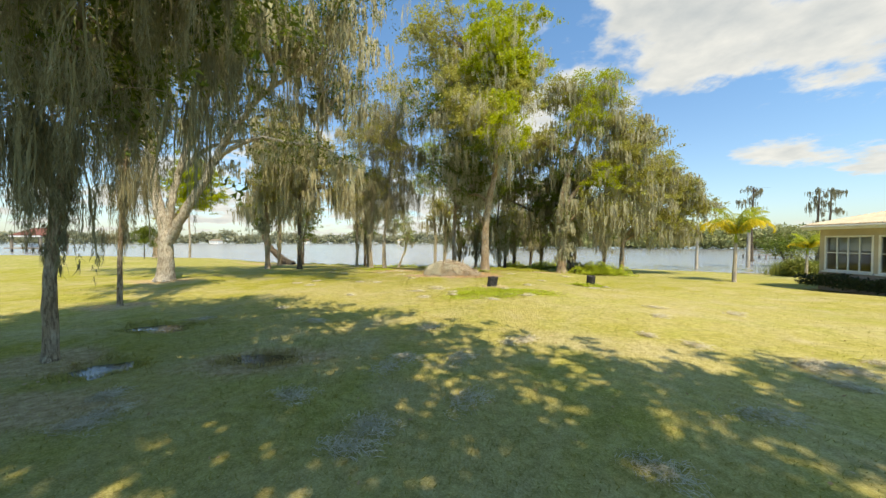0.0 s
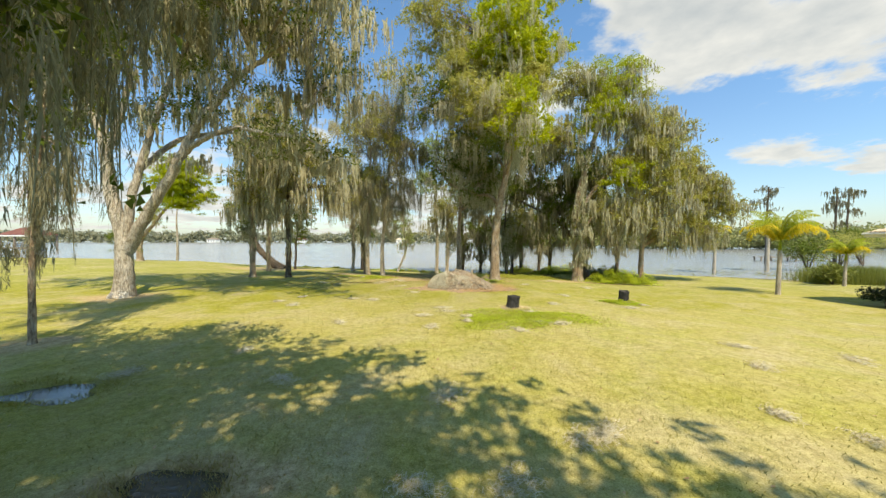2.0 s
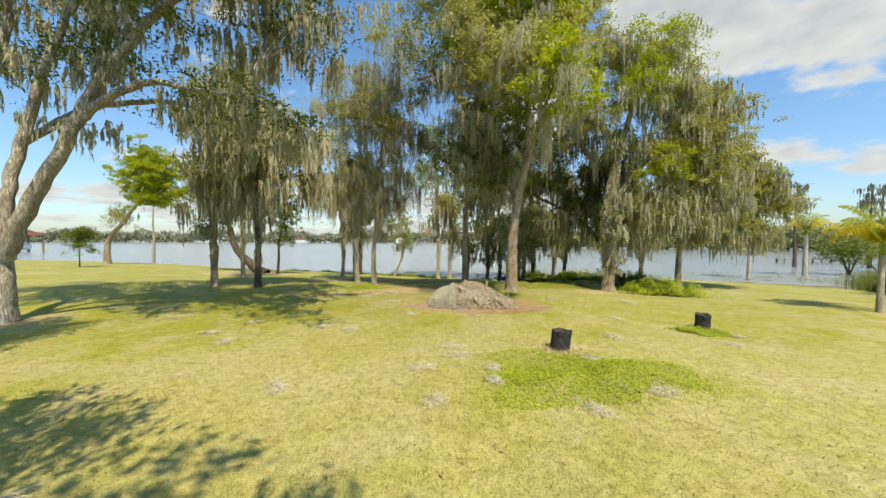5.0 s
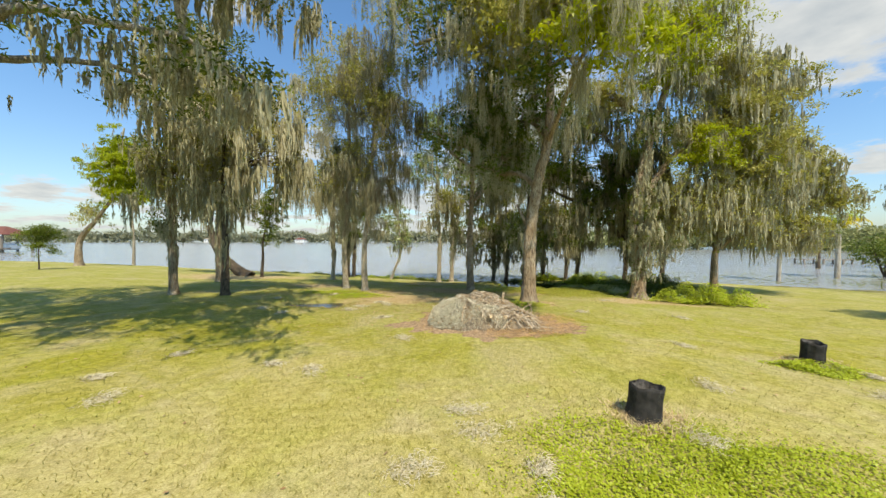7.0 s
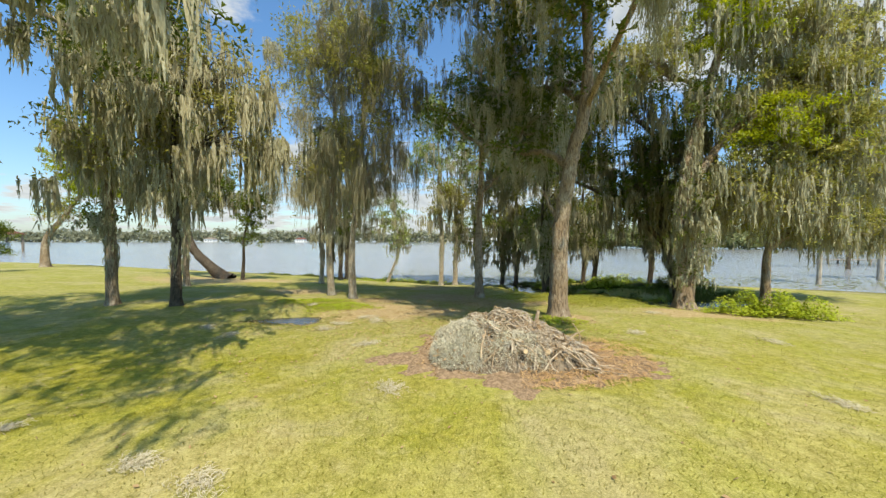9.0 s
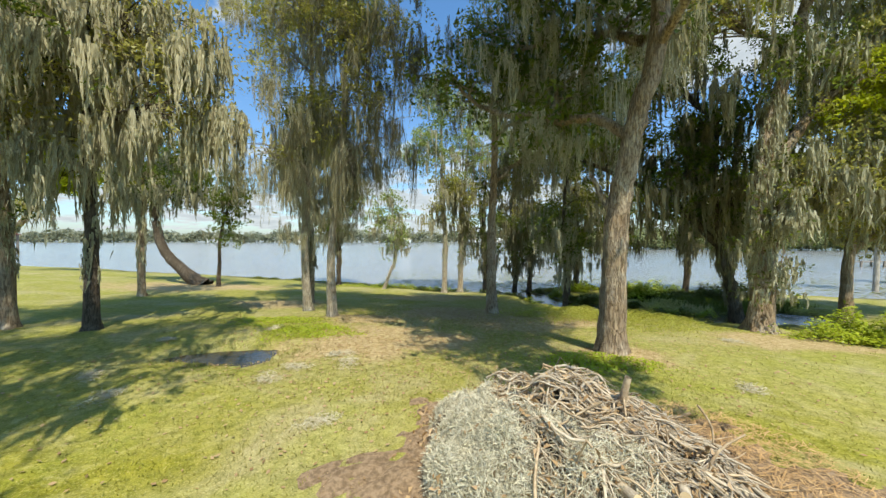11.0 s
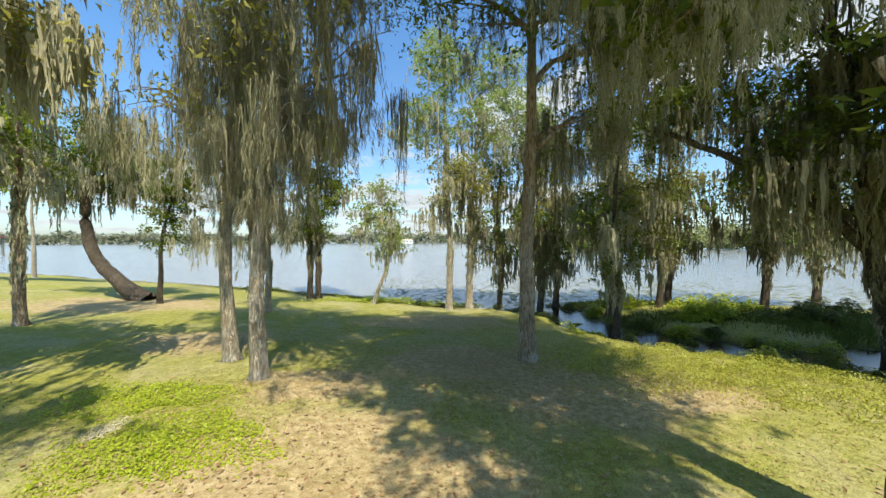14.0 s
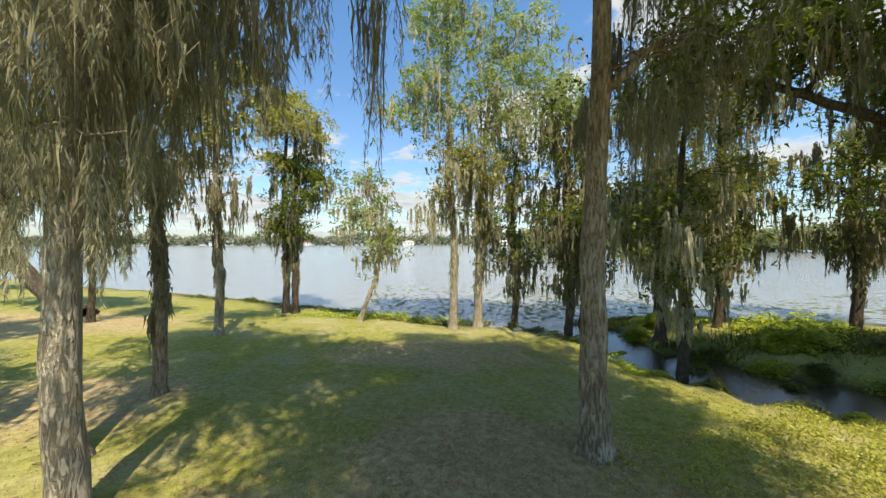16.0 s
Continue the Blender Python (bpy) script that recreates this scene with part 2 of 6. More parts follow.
def tube(path, radii, sides, rng=None, rough=0.0, flare=0.0):
    """A tapered tube with a closed tip; flare: roots that spread at its foot."""
    path, radii = np.asarray(path, float), np.asarray(radii, float)
    k = len(path)
    tang = np.gradient(path, axis=0)
    tang /= np.linalg.norm(tang, axis=1)[:, None] + 1e-9
    up = np.array([0.0, 1.0, 0.0]) if abs(tang[0][2]) > 0.7 else np.array([0.0, 0.0, 1.0])
    u = np.cross(up[None], tang)
    u /= np.linalg.norm(u, axis=1)[:, None] + 1e-9
    v = np.cross(tang, u)
    ang = np.arange(sides) * 2 * np.pi / sides
    r = radii[:, None] * np.ones(sides)[None]
    if rough and rng is not None:
        lobes = 1 + rough * (0.6 * np.sin(3 * ang + rng.uniform(0, 6)) + 0.4 * np.sin(5 * ang + rng.uniform(0, 6)))
        r = r * lobes[None] * (1 + rough * 0.5 * rng.normal(size=(k, sides)))
    if flare and rng is not None:
        h = path[:, 2] - path[0, 2]
        roots = 0.55 + 0.45 * np.cos(5 * ang + rng.uniform(0, 6)) + 0.25 * np.cos(3 * ang + rng.uniform(0, 6))
        r = r * (1 + flare * np.exp(-np.maximum(h, 0) / (radii[0] * 0.9))[:, None] * roots[None])
    V = path[:, None] + r[..., None] * (np.cos(ang)[None, :, None] * u[:, None] + np.sin(ang)[None, :, None] * v[:, None])
    V = V.reshape(-1, 3)
    i, j = np.meshgrid(np.arange(k - 1), np.arange(sides), indexing="ij")
    a, b = i * sides + j, i * sides + (j + 1) % sides
    return V, np.stack([a, b, b + sides, a + sides], -1).reshape(-1, 4)


def joined(pieces):
    V, Fc, n = [], [], 0
    for v, f in pieces:
        V.append(v)
        Fc.append(np.asarray(f) + n)
        n += len(v)
    return np.concatenate(V), np.concatenate(Fc)


def leaves(centres, per, spread, size, rng, droop=0.3, face=0.7):
    """Leaf blades in tufts about the centres, most of them facing up."""
    n = len(centres) * per
    c = np.repeat(centres, per, axis=0) + rng.normal(size=(n, 3)) * spread * np.array([1, 1, 0.6])
    up = rng.normal(size=(n, 3)) + np.array([0, 0, face])
    a = np.cross(up, rng.normal(size=(n, 3)))
    a /= np.linalg.norm(a, axis=1)[:, None] + 1e-9
    b = np.cross(a, up)
    b /= np.linalg.norm(b, axis=1)[:, None] + 1e-9
    a[:, 2] -= droop * 0.5
    s = size * rng.uniform(0.6, 1.35, n)[:, None]
    V = np.stack([c - a * s - b * s * 0.30, c - a * s * 0.3 + b * s * 0.62, c + a * s], 1).reshape(-1, 3)
    return V, np.arange(n * 3).reshape(-1, 3)


def ribbons(roots, lengths, widths, rng, segs=5, lean=None, wave=0.0):
    """Hanging ragged locks, widest under their root and thin at the tip."""
    n = len(roots)
    s = np.linspace(0, 1, segs + 1)
    a = rng.uniform(0, np.pi, n)[:, None] + rng.normal(size=n)[:, None] * 0.7 * s[None]
    prof = np.interp(s, [0, 0.12, 0.4, 0.75, 1.0], [0.55, 1.0, 0.80, 0.38, 0.02])
    jit = rng.normal(size=(n, segs + 1, 2)) * (0.16 * widths)[:, None, None]
    if wave:
        jit = jit + np.cumsum(rng.normal(size=(n, segs + 1, 2)), axis=1) * wave
    x, y = roots[:, None, 0] + jit[..., 0], roots[:, None, 1] + jit[..., 1]
    z = roots[:, None, 2] - lengths[:, None] * s[None]
    if lean is not None:
        x, y = x + lean[:, None, 0] * s[None], y + lean[:, None, 1] * s[None]
    w = 0.5 * widths[:, None] * prof[None] * rng.uniform(0.55, 1.35, (n, segs + 1))
    V = np.stack([np.stack([x - np.cos(a) * w, y - np.sin(a) * w, z], -1), np.stack([x + np.cos(a) * w, y + np.sin(a) * w, z], -1)], 2).reshape(-1, 3)
    i, j = np.meshgrid(np.arange(n), np.arange(segs), indexing="ij")
    p = ((i * (segs + 1) + j) * 2).reshape(-1)
    return V, np.concatenate([np.stack([p, p + 1, p + 3], -1), np.stack([p, p + 3, p + 2], -1)])


def beards(roots, lengths, rng, fine=1.0):
    """Hanging beards of moss, like icicles: a ragged heart with many fine fibres about it."""
    n = len(roots)
    close = fine > 1
    wide = (0.055 + 0.085 * np.minimum(lengths, 1.7)) * rng.uniform(0.7, 1.35, n)
    lean = rng.normal(size=(n, 2)) * 0.06 * lengths[:, None]
    k, slim, segs, per = (3, 0.17, 5, int(62 * fine)) if close else (3, 0.58, 5, 15)
    ang = rng.uniform(0, 2 * np.pi, n * k)
    off = np.repeat(wide, k)[:, None] * rng.uniform(0.0, 0.5 if close else 0.15, n * k)[:, None] * np.stack([np.cos(ang), np.sin(ang)], -1)
    r = np.repeat(roots, k, axis=0)
    r = np.concatenate([r[:, :2] + off, r[:, 2:] + rng.normal(size=(n * k, 1)) * 0.04], 1)
    locks = ribbons(r, np.repeat(lengths, k) * rng.uniform(0.55, 1.0, n * k), np.repeat(wide, k) * slim * rng.uniform(0.6, 1.2, n * k), rng, segs, np.repeat(lean, k, axis=0) - 0.6 * off, 0.020 if close else 0.0)
    m = n * per
    L = np.repeat(lengths, per)
    t = rng.uniform(0, 1, m) ** 1.1
    ang = rng.uniform(0, 2 * np.pi, m)
    rad = 0.62 * np.repeat(wide, per) * np.interp(t, [0, 0.12, 0.4, 0.75, 1.0], [0.55, 1.0, 0.85, 0.45, 0.10]) * np.sqrt(rng.uniform(0.15, 1, m))
    off = np.stack([rad * np.cos(ang), rad * np.sin(ang)], -1)
    p = np.repeat(roots, per, axis=0) + np.concatenate([off + np.repeat(lean, per, axis=0) * t[:, None], (-L * t * 0.92)[:, None]], 1)
    curl = 0.30 if close else 0.16
    d = np.concatenate([rng.normal(size=(m, 2)) * curl - off * 0.6, -np.ones((m, 1))], 1) * (rng.uniform(0.12, 0.36, m) * (0.45 + 0.4 * np.minimum(L, 1.4)) * (0.55 if close else 1.0))[:, None]
    a = rng.uniform(0, np.pi, m)
    side = np.stack([np.cos(a), np.sin(a), np.zeros(m)], -1) * (rng.uniform(0.003, 0.008, m) if close else rng.uniform(0.012, 0.027, m))[:, None]
    V = np.stack([p - side, p + side, p + d], 1).reshape(-1, 3)
    return joined([locks, (V, np.arange(3 * m).reshape(-1, 3))])


WATER = -1.10


def shore(x):
    """Where the lake's edge runs: y of the bank for each x."""
    return np.interp(x, [-90, -60, -45, -30, -20, -14, -6.5, -2, 2, 6, 10, 16, 24, 34, 60, 120],
                     [62, 57, 54, 48, 44.5, 42, 38.5, 36, 35.6, 36.5, 37.5, 36, 33, 31, 27, 20])


def ground_z(x, y):
    """The lawn's height: level behind, dropping to the bank."""
    x, y = np.asarray(x, float), np.asarray(y, float)
    f = np.interp(y / shore(x), [-3.0, 0.0, 0.34, 0.56, 0.72, 0.86, 0.97, 1.0, 1.04, 1.2, 3.0],
                  [0.0, 0.0, 0.10, 0.02, -0.33, -0.66, -0.98, -1.1, -1.35, -2.0, -3.0])
    left = np.clip((-x - 17) / 9, 0, 1) * np.clip((y - 12) / 14, 0, 1) * np.clip((shore(x) - 1.5 - y) / 6, 0, 1)
    f = f + 0.45 * left
    right = np.clip((x - 3) / 8, 0, 1) * np.clip((y - 4) / 10, 0, 1) * np.clip((33 - y) / 7, 0, 1)
    f = f - 0.42 * right
    f = f + 0.035 * np.sin(x * 0.55 + 1.3) * np.sin(y * 0.47) + 0.02 * np.sin(x * 1.7 + y * 0.9)
    for px, py, rx, ry, deep, level in PUDDLES:
        # a level spot with an uneven hollow in it
        a = np.arctan2(y - py, x - px)
        r = np.hypot((x - px) / rx, (y - py) / ry) * (1 + 0.15 * np.sin(3 * a + px) + 0.10 * np.sin(5 * a + py) + 0.06 * np.sin(9 * a))
        w = np.exp(-(r / 2.0) ** 4)
        f = f * (1 - w) + level * w - deep * np.exp(-r ** 4) + 0.016 * w * np.sin(9 * x + np.sin(5 * y)) * np.sin(11 * y + 2 * np.sin(4 * x))
    # a boggy channel that the lake fills beside the grove
    near = np.full(np.shape(x + y), 1e9)
    for (ax, ay), (bx, by) in zip(CHANNEL, CHANNEL[1:]):
        t = np.clip(((x - ax) * (bx - ax) + (y - ay) * (by - ay)) / ((bx - ax) ** 2 + (by - ay) ** 2), 0, 1)
        near = np.minimum(near, np.hypot(x - ax - t * (bx - ax), y - ay - t * (by - ay)))
    wob = 1 + 0.45 * np.sin(x * 2.3 + y) * np.sin(y * 1.7) + 0.3 * np.sin(x * 5.1 - y * 3.3)
    f = np.minimum(f, np.maximum(f - 0.5, -0.98 + 0.05 * np.sin(3 * x) * np.sin(2.6 * y)) + 0.6 * np.clip(near / 2.6 - 0.35, 0, 1))
    f = f - 0.30 * np.exp(-(near / (1.5 * wob)) ** 2)
    return f


CHANNEL = [(2.6, 36.2), (4.3, 33.6), (4.9, 31.2), (6.2, 29.5), (7.8, 28.3), (10.5, 27.5), (14.0, 28.2)]
PUDDLES = [(-4.9, 4.8, 0.42, 0.34, 0.07, -0.02), (-5.9, 7.0, 0.62, 0.36, 0.07, 0.01), (-2.75, 5.1, 0.46, 0.27, 0.05, 0.0), (-4.95, 20.6, 1.05, 0.50, 0.09, -0.10)]


def on_ground(x, y):
    return float(ground_z(x, y))


# ---------- ground, lake and distance ----------
def ground_material(name, blade=False):
    n = Nodes(name)
    pos = n.geo.outputs["Position"]
    xyz = n.t.nodes.new("ShaderNodeSeparateXYZ")
    n.link(pos, xyz.inputs[0])
    broad = n.noise(0.16, 4.0, 0.6)
    mid = n.noise(0.9, 5.0, 0.62, distortion=0.3)
    fine = n.noise(9.0, 5.0, 0.7)
    blades = n.noise(55.0, 4.0, 0.7)
    dry = n.mix(n.ramp(fine, 0.3, 0.7), (0.285, 0.25, 0.078), (0.43, 0.385, 0.145))
    green = n.mix(n.ramp(fine, 0.3, 0.7), (0.18, 0.18, 0.020), (0.32, 0.30, 0.036))
    # the open middle of the lawn is dry, shaded and damp ground stays green
    ahead = n.ramp(xyz.outputs["Y"], 11.0, 17.0)
    side = n.ramp(xyz.outputs["X"], -2.5, -7.5)
    damp = n.math("ADD", n.math("MULTIPLY", ahead, 0.20), n.math("MULTIPLY", side, 0.13))
    g = n.math("ADD", n.math("MULTIPLY", broad, 0.7), n.math("MULTIPLY", mid, 0.55))
    g = n.math("ADD", g, damp)
    col = n.mix(n.ramp(g, 0.56, 0.92), dry, green)
    # leaf litter and bare earth under the grove
    def spot(px, py, rx, ry):
        m = n.t.nodes.new("ShaderNodeMapping")
        m.inputs["Location"].default_value = (-px / rx, -py / ry, 0)
        m.inputs["Scale"].default_value = (1 / rx, 1 / ry, 0)
        n.link(pos, m.inputs["Vector"])
        d = n.t.nodes.new("ShaderNodeVectorMath")
        d.operation = "LENGTH"
        n.link(m.outputs[0], d.inputs[0])
        return n.ramp(n.math("ADD", d.outputs["Value"], n.math("MULTIPLY", n.math("SUBTRACT", mid, 0.5), 1.6)), 1.15, 0.55)

    earth = n.mix(n.ramp(fine, 0.35, 0.7), (0.34, 0.24, 0.13), (0.58, 0.45, 0.28))
    lit = None
    for s in ((-2.3, 21.6, 2.5, 1.9), (1.4, 24.0, 2.6, 1.6), (8.0, 22.4, 3.0, 1.1), (-15.0, 33.0, 5.5, 3.0), (-7.0, 27.0, 2.2, 1.6), (2.6, 20.4, 1.2, 0.8), (-12.1, 14.4, 1.6, 1.0), (-8.8, 9.0, 1.1, 0.7), (-5.9, 4.9, 1.0, 0.7), (-2.7, 5.0, 1.2, 0.7), (-4.6, 3.6, 1.2, 0.6), (-0.4, 25.6, 2.3, 1.7), (-3.2, 24.2, 1.3, 1.0), (3.2, 24.0, 1.6, 1.0), (-1.0, 30.5, 3.5, 1.8)):
        lit = spot(*s) if lit is None else n.math("MAXIMUM", lit, spot(*s))
    col = n.mix(n.math("MULTIPLY", lit, 0.88), col, earth)
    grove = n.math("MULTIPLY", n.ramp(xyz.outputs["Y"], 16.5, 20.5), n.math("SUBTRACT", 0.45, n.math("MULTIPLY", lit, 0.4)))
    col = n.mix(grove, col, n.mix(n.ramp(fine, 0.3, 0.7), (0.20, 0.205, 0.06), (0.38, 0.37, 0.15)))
    # mud where the lake wets the bank
    mud = n.ramp(n.math("ADD", xyz.outputs["Z"], n.math("MULTIPLY", fine, 0.2)), -0.80, -1.0)
    col = n.mix(mud, col, (0.035, 0.032, 0.018))
    # mottling of thatch and worn turf
    worn = n.noise(2.6, 5.0, 0.7, distortion=0.6)
    turf = n.math("SUBTRACT", 1.0, n.math("MULTIPLY", lit, 0.85))
    col = n.mix(n.math("MULTIPLY", n.math("MULTIPLY", n.ramp(worn, 0.52, 0.72), 0.55), turf), col, (0.475, 0.43, 0.20))
    col = n.mix(n.math("MULTIPLY", n.ramp(worn, 0.46, 0.30), 0.35), col, n.mix(1.0, col, (0.55, 0.62, 0.40), "MULTIPLY"))
    # broad faded patches of grey-pink thatch and of lush turf
    thatch = n.noise(0.55, 6.0, 0.62, distortion=0.8)
    col = n.mix(n.math("MULTIPLY", n.math("MULTIPLY", n.ramp(thatch, 0.40, 0.72), 0.62), turf), col, n.mix(n.ramp(fine, 0.3, 0.7), (0.35, 0.30, 0.185), (0.50, 0.435, 0.29)))
    lush = n.noise(0.75, 6.0, 0.65, n.scaled(pos, 1.0, 1.0, 7.0), 0.6)
    col = n.mix(n.math("MULTIPLY", n.math("MULTIPLY", n.ramp(lush, 0.40, 0.75), 0.55), turf), col, n.mix(n.ramp(fine, 0.3, 0.7), (0.20, 0.225, 0.030), (0.34, 0.355, 0.055)))
    # small straw and soil flecks
    flecks = n.ramp(n.cells(16.0), 0.16, 0.05)
    col = n.mix(n.math("MULTIPLY", flecks, n.ramp(mid, 0.45, 0.65)), col, (0.55, 0.47, 0.24))
    col = n.mix(n.math("MULTIPLY", n.ramp(blades, 0.56, 0.36), 0.42), col, n.mix(1.0, col, (0.35, 0.38, 0.25), "MULTIPLY"))
    col = n.mix(n.math("MULTIPLY", n.ramp(blades, 0.54, 0.70), n.math("MULTIPLY", turf, 0.55)), col, (0.52, 0.465, 0.23))
    h = n.math("ADD", n.math("MULTIPLY", blades, 0.5), n.math("MULTIPLY", fine, 0.6))
    if blade:
        col = n.mix(n.math("MULTIPLY", n.island(), 0.5), col, (0.45, 0.415, 0.10))
        col = n.mix(n.ramp(n.island(), 0.45, 0.2), col, n.mix(1.0, col, (0.92, 0.95, 0.75), "MULTIPLY"))
        return n.surface(col, 0.8, spec=0.15, shine=0.66)
    return n.surface(col, 0.95, spec=0.08, normal=n.bump(h, 0.45, 0.03))


M_LAWN = ground_material("lawn")
M_BLADE = ground_material("grass_blade", True)


def water_material(name, color, wave, strength, rough=0.06):
    n = Nodes(name)
    v = n.scaled(n.geo.outputs["Position"], 1.0, 2.4, 1.0)
    h = n.math("ADD", n.noise(wave, 5.0, 0.6, v), n.math("MULTIPLY", n.noise(wave * 0.16, 3.0, 0.5, v), 1.2))
    return n.surface(color, rough, spec=0.5, normal=n.bump(h, strength, 0.05))


M_LAKE = water_material("lake_water", (0.30, 0.315, 0.32), 3.2, 0.75, 0.12)
M_PUDDLE = water_material("puddle_water", (0.055, 0.048, 0.030), 6.0, 0.16, 0.03)


def grid_axis(lo, hi, fine_lo, fine_hi, step, growth):
    a = list(np.arange(fine_lo, fine_hi + 1e-6, step))
    s, v = step, fine_hi
    while v < hi:
        s *= growth
        v = min(v + s, hi)
        a.append(v)
    s, v = step, fine_lo
    low = []
    while v > lo:
        s *= growth
        v = max(v - s, lo)
        low.append(v)
    return np.array(low[::-1] + a)


gx = grid_axis(-2500, 2500, -13, 16, 0.23, 1.12)
gy = grid_axis(-1500, 2600, 0, 37.5, 0.23, 1.12)
GX, GY = np.meshgrid(gx, gy)
GZ = ground_z(GX, GY)
nx, ny = len(gx), len(gy)
idx = np.arange(nx * ny).reshape(ny, nx)
quads = np.stack([idx[:-1, :-1], idx[:-1, 1:], idx[1:, 1:], idx[1:, :-1]], -1).reshape(-1, 4)
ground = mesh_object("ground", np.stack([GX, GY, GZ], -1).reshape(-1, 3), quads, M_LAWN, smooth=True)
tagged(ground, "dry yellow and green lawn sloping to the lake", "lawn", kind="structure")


def sheet(name, x0, y0, x1, y1, z, mat, label, category):
    ob = mesh_object(name, [(x0, y0, z), (x1, y0, z), (x1, y1, z), (x0, y1, z)], [(0, 1, 2, 3)], mat)
    return tagged(ob, label, category, kind="structure")


sheet("lake", -2400, 26.0, 2400, 2500, WATER, M_LAKE, "wide rippled grey-blue lake under a bright sky", "lake")
for px, py, rx, ry, deep, level in PUDDLES:
    ring = [(px + 1.6 * rx * math.cos(a), py + 1.6 * ry * math.sin(a), level - deep * 0.42) for a in np.arange(40) * 2 * math.pi / 40]
    tagged(mesh_object("puddle_water", ring, [tuple(range(40))], M_PUDDLE), "shallow rain puddle lying in the grass", "puddle", kind="structure")


chan = smoothed([(3.5, 34.8, 0), *[(a, b, 0) for a, b in CHANNEL[1:]]], 8)
side = np.gradient(chan, axis=0)
side = np.stack([-side[:, 1], side[:, 0], 0 * side[:, 0]], -1) / np.linalg.norm(side, axis=1)[:, None]
strip = np.stack([chan - 2.3 * side, chan + 2.3 * side], 1).reshape(-1, 3) + np.array([0, 0, WATER + 0.006])
steps = np.arange(len(chan) - 1) * 2
tagged(mesh_object("channel_water", strip, np.stack([steps, steps + 1, steps + 3, steps + 2], -1), M_PUDDLE), "dark still water in the boggy channel", "water", kind="structure")


# ---------- trees ----------
def near_path(p, room):
    """Which of the points hang in the way of the flight along the yard's middle."""
    return (np.abs(p[:, 0] + 0.6) < room) & (p[:, 1] > -4) & (p[:, 1] < 24.5)


FULL = 1.3
LEAFY = 1.85


def mass_points(m, n, rng):
    cx, cy, cz, rx, ry, rz = m[:6]
    d = rng.normal(size=(n, 3))
    d /= np.linalg.norm(d, axis=1)[:, None]
    r = rng.uniform(0.25, 1.0, n) ** 0.5
    lump = 0.8 + 0.35 * np.sin(d[:, 0] * 5 + cx) * np.sin(d[:, 1] * 4 + cy * 2) + 0.2 * np.sin(d[:, 2] * 7)
    return np.array([cx, cy, cz]) + d * (r * lump)[:, None] * np.array([rx, ry, rz])


